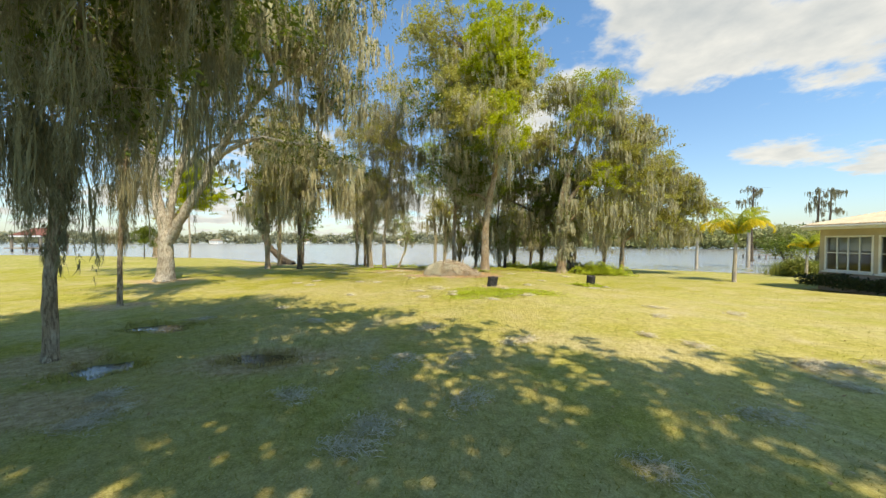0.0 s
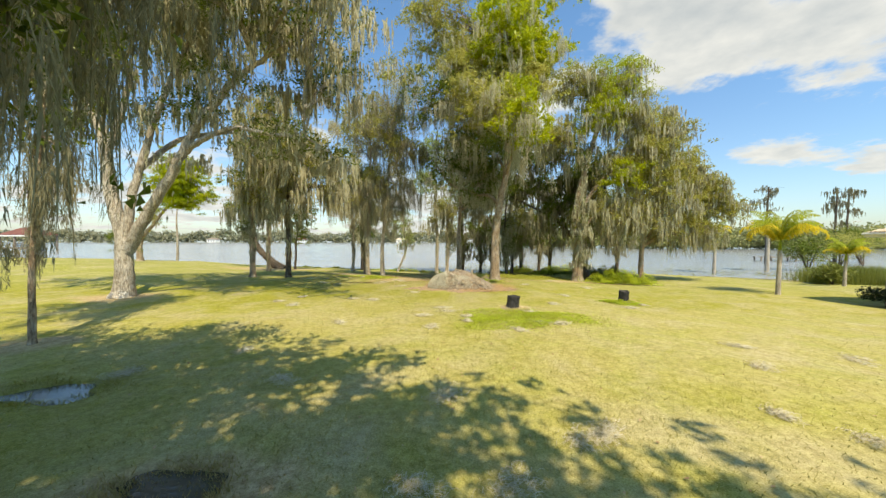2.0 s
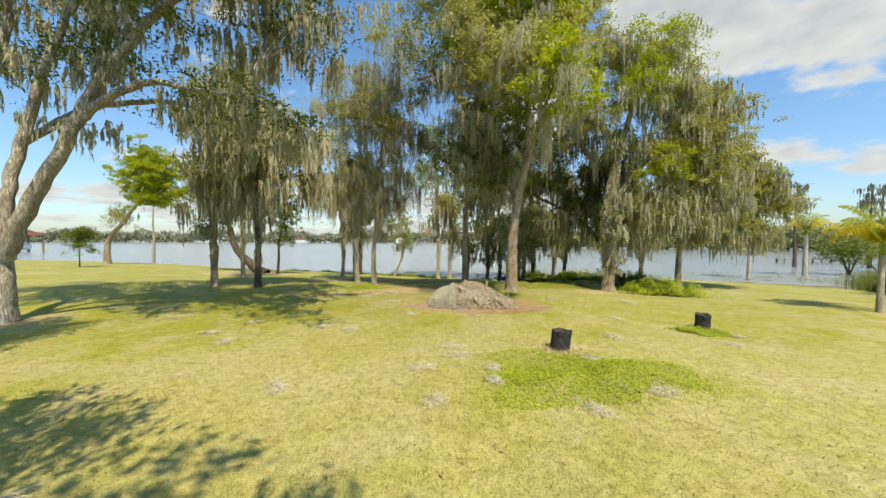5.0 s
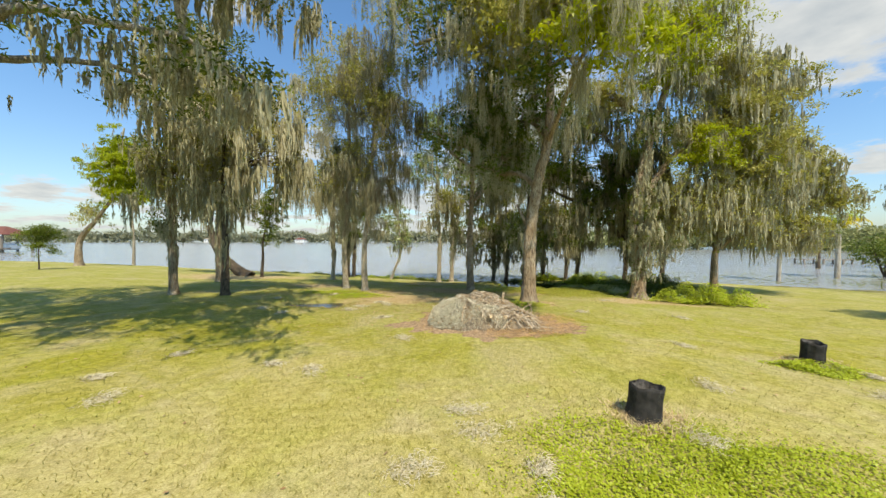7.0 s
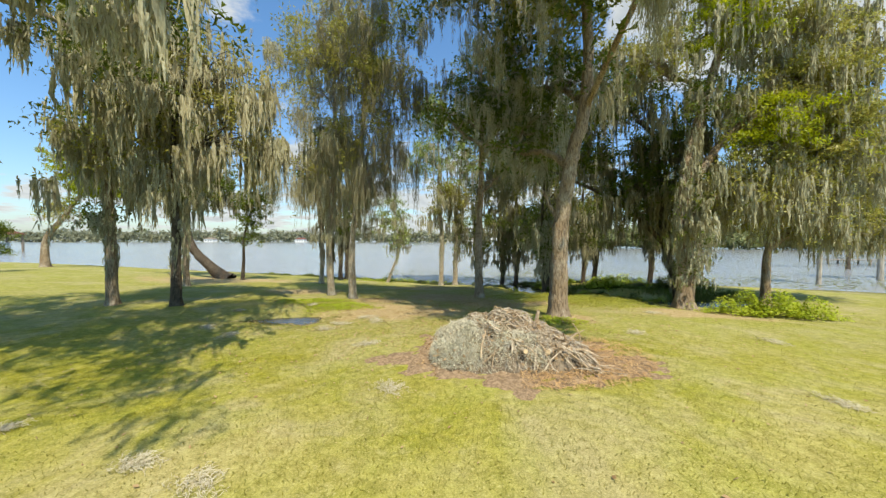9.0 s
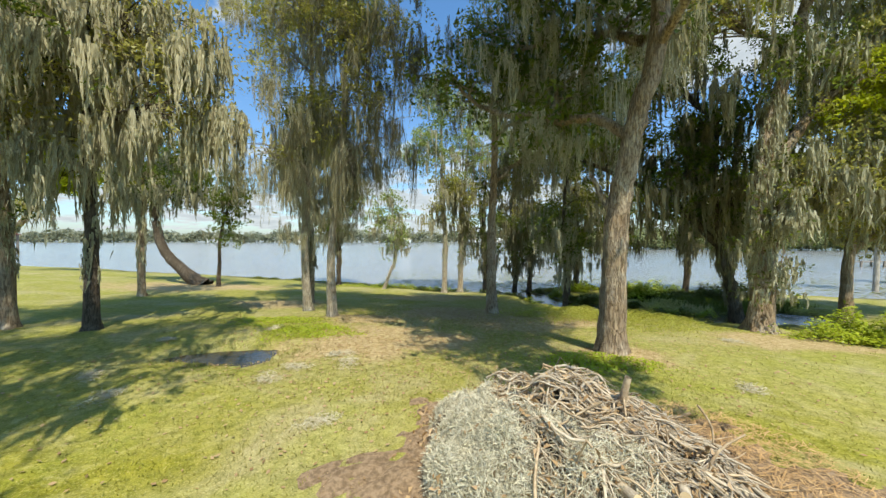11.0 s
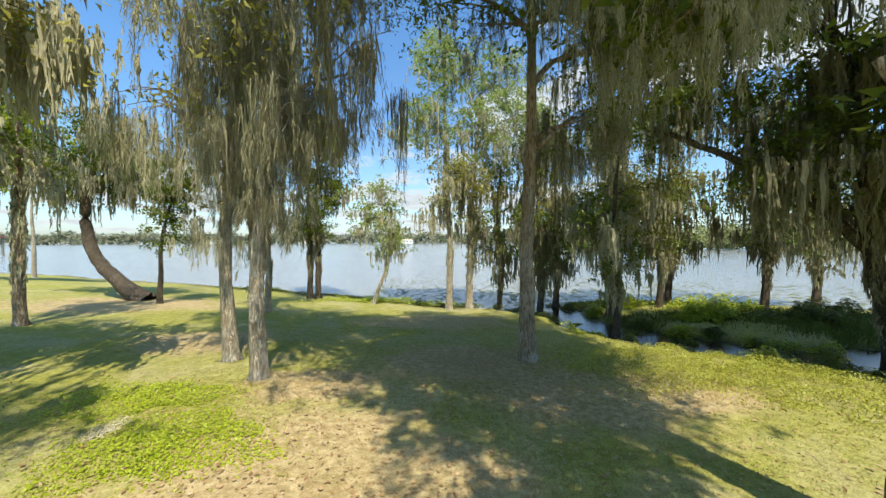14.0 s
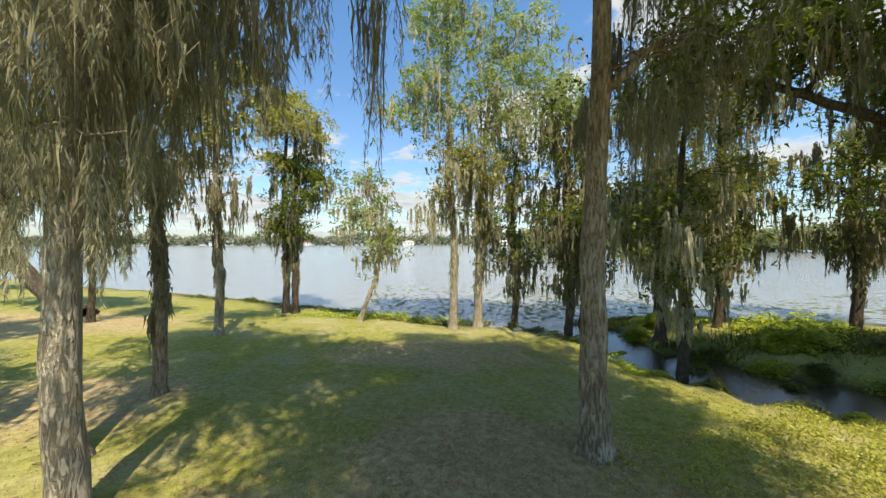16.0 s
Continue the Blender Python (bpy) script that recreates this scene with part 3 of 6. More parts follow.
def tree(name, label, x, y, stem, radius, masses, bark, moss, seed, leaf_size=0.088, tufts=1.0, group="", category="tree", sides=14, top=0.35, taper=0.75, boughs=(), fine=1.0, sleeve=0.0):
    """A mossy tree. stem: points of the trunk from the ground up, about its foot; masses: parts of the crown
    (x, y, z, radii, leaf material or None, leaf blades a tuft, moss length, moss amount), about the foot too;
    boughs: great limbs with their radius."""
    rng = np.random.default_rng(seed)
    z0 = on_ground(x, y)
    root = thing(name, x, y, z0, label, category, group)
    path = smoothed([(stem[0][0], stem[0][1], -0.15), *stem[1:]], 7)
    k = np.linspace(0, 1, len(path))
    path[2:] += rng.normal(size=(len(path) - 2, 3)) * radius * 0.03 * np.array([1, 1, 0])
    rad = radius * (1 - (1 - top) * k ** taper)
    v, f = tube(path, rad, sides, rng, 0.09, 0.75)
    mesh_object("trunk", v, f, bark, root, smooth=True)
    hold_p, hold_r = [path[path[:, 2] > path[-1, 2] * 0.35]], [rad[path[:, 2] > path[-1, 2] * 0.35]]
    for pts, br in boughs:
        bp = smoothed(pts, 6)
        bp[1:] += rng.normal(size=(len(bp) - 1, 3)) * br * 0.10
        bw = br * (1 - 0.62 * np.linspace(0, 1, len(bp)))
        v, f = tube(bp, bw, 10, rng, 0.08)
        mesh_object("bough", v, f, bark, root, smooth=True)
        hold_p.append(bp[2:])
        hold_r.append(bw[2:])
    hold_p, hold_r = np.concatenate(hold_p), np.concatenate(hold_r)
    leaf_sets, hang = {}, []
    twig_pieces = []
    for m in masses:
        cx, cy, cz, rx, ry, rz, leaf, per, length, amount = m
        rx, ry, rz = rx * FULL, ry * FULL, rz * FULL
        # limb from the nearest bearing wood to the heart of this mass
        e = np.array([cx, cy, cz + 0.1 * rz])
        far = np.hypot(hold_p[:, 0] - cx, hold_p[:, 1] - cy)
        s = int(np.argmin(np.linalg.norm(hold_p - e, axis=1) + 1.2 * np.maximum(hold_p[:, 2] - cz + 0.45 * far, 0)))
        a = hold_p[s]
        gap = np.linalg.norm(e - a)
        mid = a * 0.5 + e * 0.5 + np.array([0, 0, 0.12 * gap]) + rng.normal(size=3) * 0.06 * gap
        limb = smoothed([a, a * 0.78 + e * 0.22 + np.array([0, 0, 0.09 * gap]) + rng.normal(size=3) * 0.03 * gap, mid, e], 5)
        big = min(hold_r[s] * 0.8, 0.03 + 0.022 * (rx + ry) * 0.5 + 0.012 * gap)
        lr = big * (1 - 0.75 * np.linspace(0, 1, len(limb)) ** 0.9)
        v, f = tube(limb, lr, 8, rng, 0.08)
        mesh_object("limb", v, f, bark, root, smooth=True)
        volume = rx * ry * rz
        count = int(max(6, 8.5 * volume ** 0.66) * tufts)
        hubs = mass_points((cx, cy, cz, rx, ry, rz), count, rng)
        for h in hubs:
            i = rng.integers(len(limb) // 3, len(limb))
            c0 = limb[i]
            b0 = c0 * 0.5 + h * 0.5 + np.array([0, 0, 0.14 * np.linalg.norm(h - c0)]) + rng.normal(size=3) * 0.10
            tw = smoothed([c0, b0, h], 2)
            twig_pieces.append(tube(tw, np.linspace(min(lr[i] * 0.6, 0.045), 0.008, len(tw)), 3))
        span = 0.40 + 0.10 * volume ** 0.2
        if leaf is not None and per:
            # each hub bears a shallow dome of leaf tufts
            n = count * 9
            o = rng.normal(size=(n, 2)) * span * 0.72
            dome = np.concatenate([o, (0.26 - 0.45 * (o ** 2).sum(1) / span + 0.10 * rng.normal(size=n))[:, None]], 1)
            tuft = np.repeat(hubs, 9, axis=0) + dome
            leaf_sets.setdefault(leaf.name, (leaf, []))[1].append(leaves(tuft, max(2, int(per * LEAFY)), 0.13, leaf_size * 0.86, rng))
        if amount > 0:
            # beards in short rows along the twigs of some hubs, the longest on the rim
            bunch = max(2, int(round(6.0 * amount)))
            d = rng.normal(size=(count, 3)) * np.array([1, 1, 0.45])
            d /= np.linalg.norm(d, axis=1)[:, None]
            rim = np.array([cx, cy, cz]) + d * np.array([rx, ry, rz]) * rng.uniform(0.8, 1.0, count)[:, None]
            heads = np.where((rng.uniform(0, 1, count) < 0.4)[:, None], rim, hubs)
            heads = heads[rng.uniform(0, 1, count) < 0.8]
            m_ = len(heads)
            th = rng.uniform(0, np.pi, m_)
            along = rng.normal(size=(m_, bunch)) * span * 0.62
            p = heads[:, None, :] + np.stack([along * np.cos(th)[:, None], along * np.sin(th)[:, None], -0.12 * np.abs(along) - 0.05], -1) + rng.normal(size=(m_, bunch, 3)) * np.array([0.09, 0.09, 0.08])
            ln = (0.98 * length * rng.uniform(0.3, 1.1, m_))[:, None] * rng.uniform(0.35, 1.0, (m_, bunch)) * (1.05 - 0.35 * np.minimum(np.abs(along) / span, 1.5))
            hang.append((p.reshape(-1, 3), np.maximum(ln.reshape(-1), 0.12)))
    v, f = joined(twig_pieces)
    stuff(mesh_object("branchwork", v, f, bark, root, smooth=True))
    for leaf, sets in leaf_sets.values():
        v, f = joined(sets)
        stuff(mesh_object("crown", v, f, leaf, root))
    if sleeve:
        # moss that grows down the stem
        n = int(sleeve * 15 * path[-1, 2] * 0.55)
        low = 0.14 if fine <= 1 else 0.30
        zz = path[-1, 2] * (low + (0.62 - low) * rng.uniform(0, 1, n) ** 0.8)
        az = rng.uniform(0, 2 * np.pi, n)
        out = np.interp(zz, path[:, 2], rad) * 1.05 + 0.02
        p = np.stack([np.interp(zz, path[:, 2], path[:, 0]) + out * np.cos(az), np.interp(zz, path[:, 2], path[:, 1]) + out * np.sin(az), zz], -1)
        hang.append((p, rng.uniform(0.35, 1.0, n)))
    if hang:
        p, l = np.concatenate([h[0] for h in hang]), np.concatenate([h[1] for h in hang])
        l = np.minimum(l, np.maximum(p[:, 2] - rng.uniform(0.7, 2.6, len(p)), 0.12 + 0.3 * rng.uniform(0, 1, len(p))))
        gp = p + np.array([x, y, z0])
        clear = (near_path(gp, 1.25) & (gp[:, 2] - l < 3.7)) | (near_path(gp, 2.1) & (gp[:, 2] - l < 3.1))
        v, f = beards(p[~clear], l[~clear], rng, fine)
        stuff(mesh_object("moss", v, f, moss, root, "grey-green hanging moss"))
    return root


OAK, YNG, OLV, LIM = M_LEAF_OAK, M_LEAF_YOUNG, M_LEAF_OLIVE, M_LEAF_LIME
GROVE = "mossy trees in the yard"
# the large forked oak on the open lawn
tree("live_oak", "large forked live oak with pale bark, draped in grey moss", -12.1, 14.6,
     [(0, 0, 0), (0.05, 0, 1.2), (0.0, 0, 2.3), (-0.39, 0, 3.9), (-0.77, 0.1, 6.1), (-1.6, 0.2, 7.3), (-2.6, 0.3, 8.6)], 0.33,
     [(7.2, 0.5, 10.2, 2.0, 2.2, 1.1, OAK, 7, 2.1, 1.7), (4.8, -0.6, 10.4, 2.2, 2.2, 1.3, OAK, 8, 2.2, 1.9), (2.0, 1.0, 11.2, 2.5, 2.6, 1.5, OAK, 8, 2.2, 1.7),
      (-0.8, 0.2, 10.4, 2.2, 2.6, 1.3, OAK, 7, 2.1, 1.7), (-3.6, 0.5, 9.8, 2.0, 2.2, 1.3, OAK, 7, 2.1, 1.7), (5.7, 0.0, 6.0, 1.2, 0.7, 0.35, OAK, 7, 1.1, 1.2), (4.0, 0.4, 8.2, 1.2, 1.2, 0.6, OAK, 9, 1.5, 1.6),
      (2.9, 0.2, 7.0, 0.8, 0.8, 0.4, OAK, 10, 1.4, 1.6), (2.2, -0.3, 5.2, 0.7, 0.5, 0.3, None, 0, 0.9, 1.2), (1.0, 0.6, 7.2, 1.0, 1.0, 0.6, OAK, 9, 1.5, 1.4), (-1.6, 0.5, 7.4, 1.0, 1.0, 0.6, OAK, 8, 1.4, 1.2), (6.6, 2.4, 9.0, 1.6, 1.4, 0.9, OAK, 11, 2.1, 1.7), (3.7, -2.5, 10.5, 1.6, 1.4, 1.0, OAK, 7, 1.6, 1.2), (5.2, -3.4, 10.2, 1.6, 1.4, 1.0, OAK, 7, 1.6, 1.2), (7.6, -2.6, 9.8, 1.4, 1.3, 0.9, OAK, 7, 1.6, 1.2), (2.2, 4.6, 7.1, 1.1, 0.9, 0.45, OAK, 8, 1.5, 2.0), (3.2, 5.5, 6.5, 0.7, 0.6, 0.3, OAK, 7, 1.3, 1.8), (6.4, 0.3, 5.7, 0.7, 0.5, 0.25, OAK, 8, 1.1, 2.2), (7.4, 0.9, 5.3, 0.7, 0.6, 0.3, OAK, 8, 1.3, 2.2), (8.8, -3.6, 9.5, 1.0, 0.9, 0.5, OAK, 8, 1.4, 1.0), (9.7, -4.3, 9.2, 0.7, 0.6, 0.4, OAK, 9, 1.2, 1.0)],
     M_BARK_OLD, M_MOSS, 11, group=GROVE, top=0.34, sides=18, tufts=0.95, leaf_size=0.07,
     boughs=(([(0.15, 0, 2.0), (0.3, 0, 3.1), (0.57, 0.1, 4.65), (1.2, 0.2, 6.9), (1.8, 0.3, 8.3), (2.4, 0.4, 9.8)], 0.17),
             ([(0.2, 0, 1.7), (0.7, -0.1, 2.5), (1.56, -0.2, 3.8), (2.3, -0.2, 5.0), (3.15, -0.1, 6.6), (4.3, 0, 8.0), (5.3, 0.1, 8.8)], 0.215),
             ([(2.4, -0.2, 5.1), (2.8, -0.2, 5.5), (3.8, -0.3, 5.95), (4.5, -0.3, 6.1), (5.6, -0.2, 5.9), (6.6, 0.3, 5.95), (7.4, 0.9, 5.5)], 0.115),
             ([(0.6, 0.1, 4.7), (0.9, 1.6, 6.2), (1.6, 3.4, 7.1), (2.4, 4.8, 7.2), (3.3, 5.6, 6.6)], 0.11),
             ([(-0.6, 0, 5.0), (-0.3, 0.2, 6.4), (0.0, 0.4, 8.2), (-0.4, 0.4, 9.6)], 0.14)))
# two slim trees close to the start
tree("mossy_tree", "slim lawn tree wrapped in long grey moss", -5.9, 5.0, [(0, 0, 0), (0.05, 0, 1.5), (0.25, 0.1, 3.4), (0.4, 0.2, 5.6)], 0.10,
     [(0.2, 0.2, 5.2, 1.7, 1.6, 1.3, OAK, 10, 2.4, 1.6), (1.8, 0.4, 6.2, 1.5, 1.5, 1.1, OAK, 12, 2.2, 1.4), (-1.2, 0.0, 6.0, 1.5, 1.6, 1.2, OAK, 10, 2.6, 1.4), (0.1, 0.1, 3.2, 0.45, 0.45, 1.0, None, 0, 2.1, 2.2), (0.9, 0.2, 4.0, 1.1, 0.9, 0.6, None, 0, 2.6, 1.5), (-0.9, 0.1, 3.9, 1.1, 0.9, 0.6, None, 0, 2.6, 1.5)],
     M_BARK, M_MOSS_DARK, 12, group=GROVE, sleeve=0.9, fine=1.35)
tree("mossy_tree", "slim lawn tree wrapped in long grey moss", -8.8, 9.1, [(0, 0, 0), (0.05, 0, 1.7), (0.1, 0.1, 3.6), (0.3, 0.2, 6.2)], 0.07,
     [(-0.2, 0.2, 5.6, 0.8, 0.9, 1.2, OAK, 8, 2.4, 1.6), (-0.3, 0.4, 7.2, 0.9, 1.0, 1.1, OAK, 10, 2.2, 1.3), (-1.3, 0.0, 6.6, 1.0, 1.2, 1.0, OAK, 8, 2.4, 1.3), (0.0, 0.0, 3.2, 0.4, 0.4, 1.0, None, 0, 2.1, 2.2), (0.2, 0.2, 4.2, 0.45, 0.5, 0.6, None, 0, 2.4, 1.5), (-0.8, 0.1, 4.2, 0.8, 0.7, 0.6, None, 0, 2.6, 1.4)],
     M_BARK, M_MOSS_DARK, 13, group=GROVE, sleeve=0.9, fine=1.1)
# the grove in front of the lake, from its far end
tree("mossy_tree", "slim dark-stemmed tree hung with grey moss", -11.6, 22.2, [(0, 0, 0), (0, 0, 2.2), (-0.1, 0, 4.5), (-0.3, 0, 7.2)], 0.18,
     [(0.5, 0, 6.9, 1.3, 1.5, 1.4, OAK, 5, 2.2, 2.0), (0.4, -0.2, 4.9, 1.2, 1.2, 1.0, OLV, 4, 2.1, 2.0), (0.9, 0.3, 8.3, 1.4, 1.4, 1.2, OAK, 6, 1.8, 1.6), (0.5, 0.4, 9.5, 1.3, 1.3, 0.9, OLV, 7, 1.5, 1.2), (-0.3, 0.1, 3.0, 0.4, 0.4, 0.4, OAK, 4, 0.7, 2.2)],
     M_BARK, M_MOSS, 14, group=GROVE, sleeve=0.7, leaf_size=0.075, tufts=1.2)
tree("mossy_tree", "slim dark-stemmed tree hung with grey moss", -9.5, 22.2, [(0, 0, 0), (0.05, 0, 2.2), (0, 0, 5.2), (0.1, 0, 9.0)], 0.17,
     [(-0.2, 0, 10.1, 1.1, 1.2, 0.9, OAK, 9, 1.7, 1.1), (0.2, 0, 8.2, 1.4, 1.4, 1.2, OLV, 4, 2.2, 1.9), (-0.2, -0.2, 6.1, 1.4, 1.4, 1.2, OLV, 4, 2.5, 2.2), (1.4, 0.2, 7.3, 1.4, 1.4, 1.2, OLV, 6, 2.2, 1.8), (1.9, 0.6, 5.6, 1.1, 1.2, 0.9, OLV, 5, 2.2, 1.9), (-0.1, 0, 4.2, 0.8, 0.8, 0.8, None, 0, 1.9, 1.5)],
     M_BARK_DARK, M_MOSS, 15, group=GROVE, sleeve=0.9, leaf_size=0.075, tufts=1.2)
tree("mossy_tree", "pale slim tree with olive crown and long moss", -5.4, 25.3, [(0, 0, 0), (-0.1, 0, 2.4), (0.15, 0, 5.5), (0.2, 0, 9.6)], 0.155,
     [(0.1, 0, 10.6, 1.5, 1.5, 1.4, OLV, 7, 1.8, 2.0), (-0.5, 0.2, 8.4, 1.2, 1.3, 1.2, OLV, 6, 2.0, 2.0), (0.5, -0.2, 6.2, 1.2, 1.2, 1.2, OLV, 5, 2.6, 1.6), (-1.2, 0.3, 10.0, 1.2, 1.2, 1.0, OLV, 9, 1.5, 1.6), (-0.2, 0, 4.3, 0.8, 0.8, 0.9, None, 0, 2.3, 1.8), (-1.6, 0.3, 5.4, 1.0, 0.9, 0.9, None, 0, 2.6, 1.6), (-0.1, 0, 2.9, 0.4, 0.4, 0.5, None, 0, 1.3, 1.5)],
     M_BARK_PALE, M_MOSS, 16, group=GROVE, sleeve=0.4, leaf_size=0.072, fine=1.5)
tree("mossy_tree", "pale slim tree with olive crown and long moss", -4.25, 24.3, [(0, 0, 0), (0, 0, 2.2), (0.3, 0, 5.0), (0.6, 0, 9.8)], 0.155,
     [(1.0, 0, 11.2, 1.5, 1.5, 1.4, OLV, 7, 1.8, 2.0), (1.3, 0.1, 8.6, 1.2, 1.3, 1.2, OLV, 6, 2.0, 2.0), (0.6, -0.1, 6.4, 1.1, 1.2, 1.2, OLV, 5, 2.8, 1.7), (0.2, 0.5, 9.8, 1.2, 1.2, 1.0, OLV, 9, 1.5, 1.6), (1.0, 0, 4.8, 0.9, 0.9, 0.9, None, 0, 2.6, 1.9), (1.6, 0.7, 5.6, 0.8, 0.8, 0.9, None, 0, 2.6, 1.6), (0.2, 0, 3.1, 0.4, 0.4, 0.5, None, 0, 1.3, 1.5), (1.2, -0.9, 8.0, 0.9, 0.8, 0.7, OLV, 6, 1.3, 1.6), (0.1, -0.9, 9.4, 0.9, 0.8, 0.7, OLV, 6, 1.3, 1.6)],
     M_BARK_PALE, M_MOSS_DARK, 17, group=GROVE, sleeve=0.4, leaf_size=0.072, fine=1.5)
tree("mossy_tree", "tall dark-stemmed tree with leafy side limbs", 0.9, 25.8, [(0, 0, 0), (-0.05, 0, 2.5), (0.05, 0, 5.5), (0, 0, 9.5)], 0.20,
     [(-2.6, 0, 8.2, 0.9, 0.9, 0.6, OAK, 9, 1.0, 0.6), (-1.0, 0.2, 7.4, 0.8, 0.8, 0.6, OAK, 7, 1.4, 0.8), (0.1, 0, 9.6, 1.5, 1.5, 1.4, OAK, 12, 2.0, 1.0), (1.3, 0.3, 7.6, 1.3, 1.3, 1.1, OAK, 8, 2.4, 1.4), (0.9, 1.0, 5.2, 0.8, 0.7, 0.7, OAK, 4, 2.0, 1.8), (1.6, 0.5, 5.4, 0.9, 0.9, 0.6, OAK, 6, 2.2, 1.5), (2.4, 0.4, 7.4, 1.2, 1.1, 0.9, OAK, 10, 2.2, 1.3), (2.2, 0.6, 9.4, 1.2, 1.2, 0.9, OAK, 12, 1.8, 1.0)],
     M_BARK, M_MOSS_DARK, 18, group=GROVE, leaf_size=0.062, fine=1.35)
tree("live_oak", "tall live oak with bright spring leaves and moss", 2.58, 20.7,
     [(0, 0, 0), (0.0, 0, 1.4), (0.03, -0.06, 2.6), (0.12, -0.2, 3.6), (0.24, -0.36, 4.6), (0.48, -0.5, 5.7), (0.6, -0.4, 7.5), (0.5, -0.2, 9.5), (0.35, 0, 12.0)], 0.27,
     [(-3.2, 0.2, 14.8, 1.8, 1.9, 1.5, OLV, 12, 1.8, 1.0), (0.8, 0, 14.4, 2.0, 2.0, 1.5, YNG, 22, 1.6, 1.0), (-1.2, 0.4, 12.6, 2.0, 2.0, 1.4, OLV, 14, 2.0, 1.1), (-5.0, 0.5, 11.6, 1.1, 1.1, 0.8, OLV, 7, 1.4, 1.0),
      (0.8, -1.8, 12.2, 1.9, 1.6, 1.4, YNG, 28, 1.7, 1.1), (1.6, -0.9, 10.6, 1.3, 1.1, 1.0, YNG, 28, 1.8, 1.5), (-1.0, 0, 9.6, 1.9, 1.9, 1.4, OLV, 12, 2.0, 1.4), (0.5, 0.9, 6.8, 1.3, 1.3, 0.9, OAK, 4, 2.6, 1.5),
      (1.6, 0.8, 12.0, 1.3, 1.4, 1.1, OLV, 14, 1.6, 1.0), (-3.3, -1.2, 9.8, 1.3, 1.2, 0.8, OAK, 7, 1.4, 1.0), (-1.6, 2.0, 7.2, 1.7, 1.4, 0.8, OAK, 9, 2.2, 1.3), (-0.2, 1.4, 5.8, 1.0, 0.9, 0.6, OAK, 6, 2.4, 1.6), (-0.4, 2.0, 5.4, 0.9, 0.8, 0.5, OAK, 6, 2.0, 1.4), (-1.3, 0.4, 7.8, 1.1, 0.9, 0.9, OAK, 7, 1.7, 1.3), (1.0, 2.2, 8.4, 1.1, 0.9, 0.8, OAK, 7, 2.0, 1.6), (-1.1, 0.9, 4.7, 0.8, 0.7, 0.2, OAK, 5, 1.2, 1.6), (-1.2, -2.5, 8.9, 1.7, 1.2, 1.0, OLV, 12, 1.8, 1.4), (0.15, -5.3, 6.9, 1.0, 0.9, 0.55, YNG, 28, 1.6, 2.0), (-0.8, -4.6, 8.0, 1.1, 1.0, 0.6, OLV, 10, 1.6, 2.0), (0.3, -3.4, 8.6, 1.0, 1.1, 0.7, YNG, 22, 1.8, 2.0), (-0.6, -3.4, 6.7, 0.9, 0.8, 0.35, OAK, 6, 2.0, 2.0), (1.0, -2.4, 10.0, 1.3, 1.1, 0.9, OLV, 12, 1.8, 1.4), (-1.8, -0.8, 11.2, 1.3, 1.2, 0.9, OLV, 12, 1.8, 1.8), (-2.6, 1.8, 6.3, 1.2, 0.9, 0.6, OAK, 7, 1.9, 1.5), (-0.4, 2.6, 5.6, 0.8, 0.7, 0.5, OAK, 7, 1.8, 1.4), (-3.8, 0.2, 9.4, 1.0, 1.0, 0.6, OAK, 6, 1.5, 1.0)], M_BARK, M_MOSS, 19, group=GROVE, leaf_size=0.095, fine=1.1, top=0.4, tufts=0.87,
     boughs=(([(0.2, -0.25, 4.2), (-0.3, 0.3, 4.75), (-0.8, 0.8, 4.85), (-1.2, 1.2, 5.15), (-1.9, 1.7, 5.35), (-2.7, 2.3, 6.0), (-3.3, 2.8, 7.0)], 0.105), ([(0.0, -0.05, 2.7), (-0.22, 0.06, 3.15), (-0.42, 0.12, 3.6)], 0.09), ([(0.5, -0.5, 5.7), (0.55, -1.8, 6.5), (0.45, -3.6, 7.1), (0.5, -5.4, 7.0)], 0.085), ([(0.4, 0.1, 8.4), (-0.6, 0.1, 9.4), (-2.3, 0.1, 9.9), (-4.2, 0.2, 9.4)], 0.13), ([(0.55, 0.1, 6.2), (0.2, 1.2, 7.0), (-1.4, 2.2, 7.2)], 0.11)))
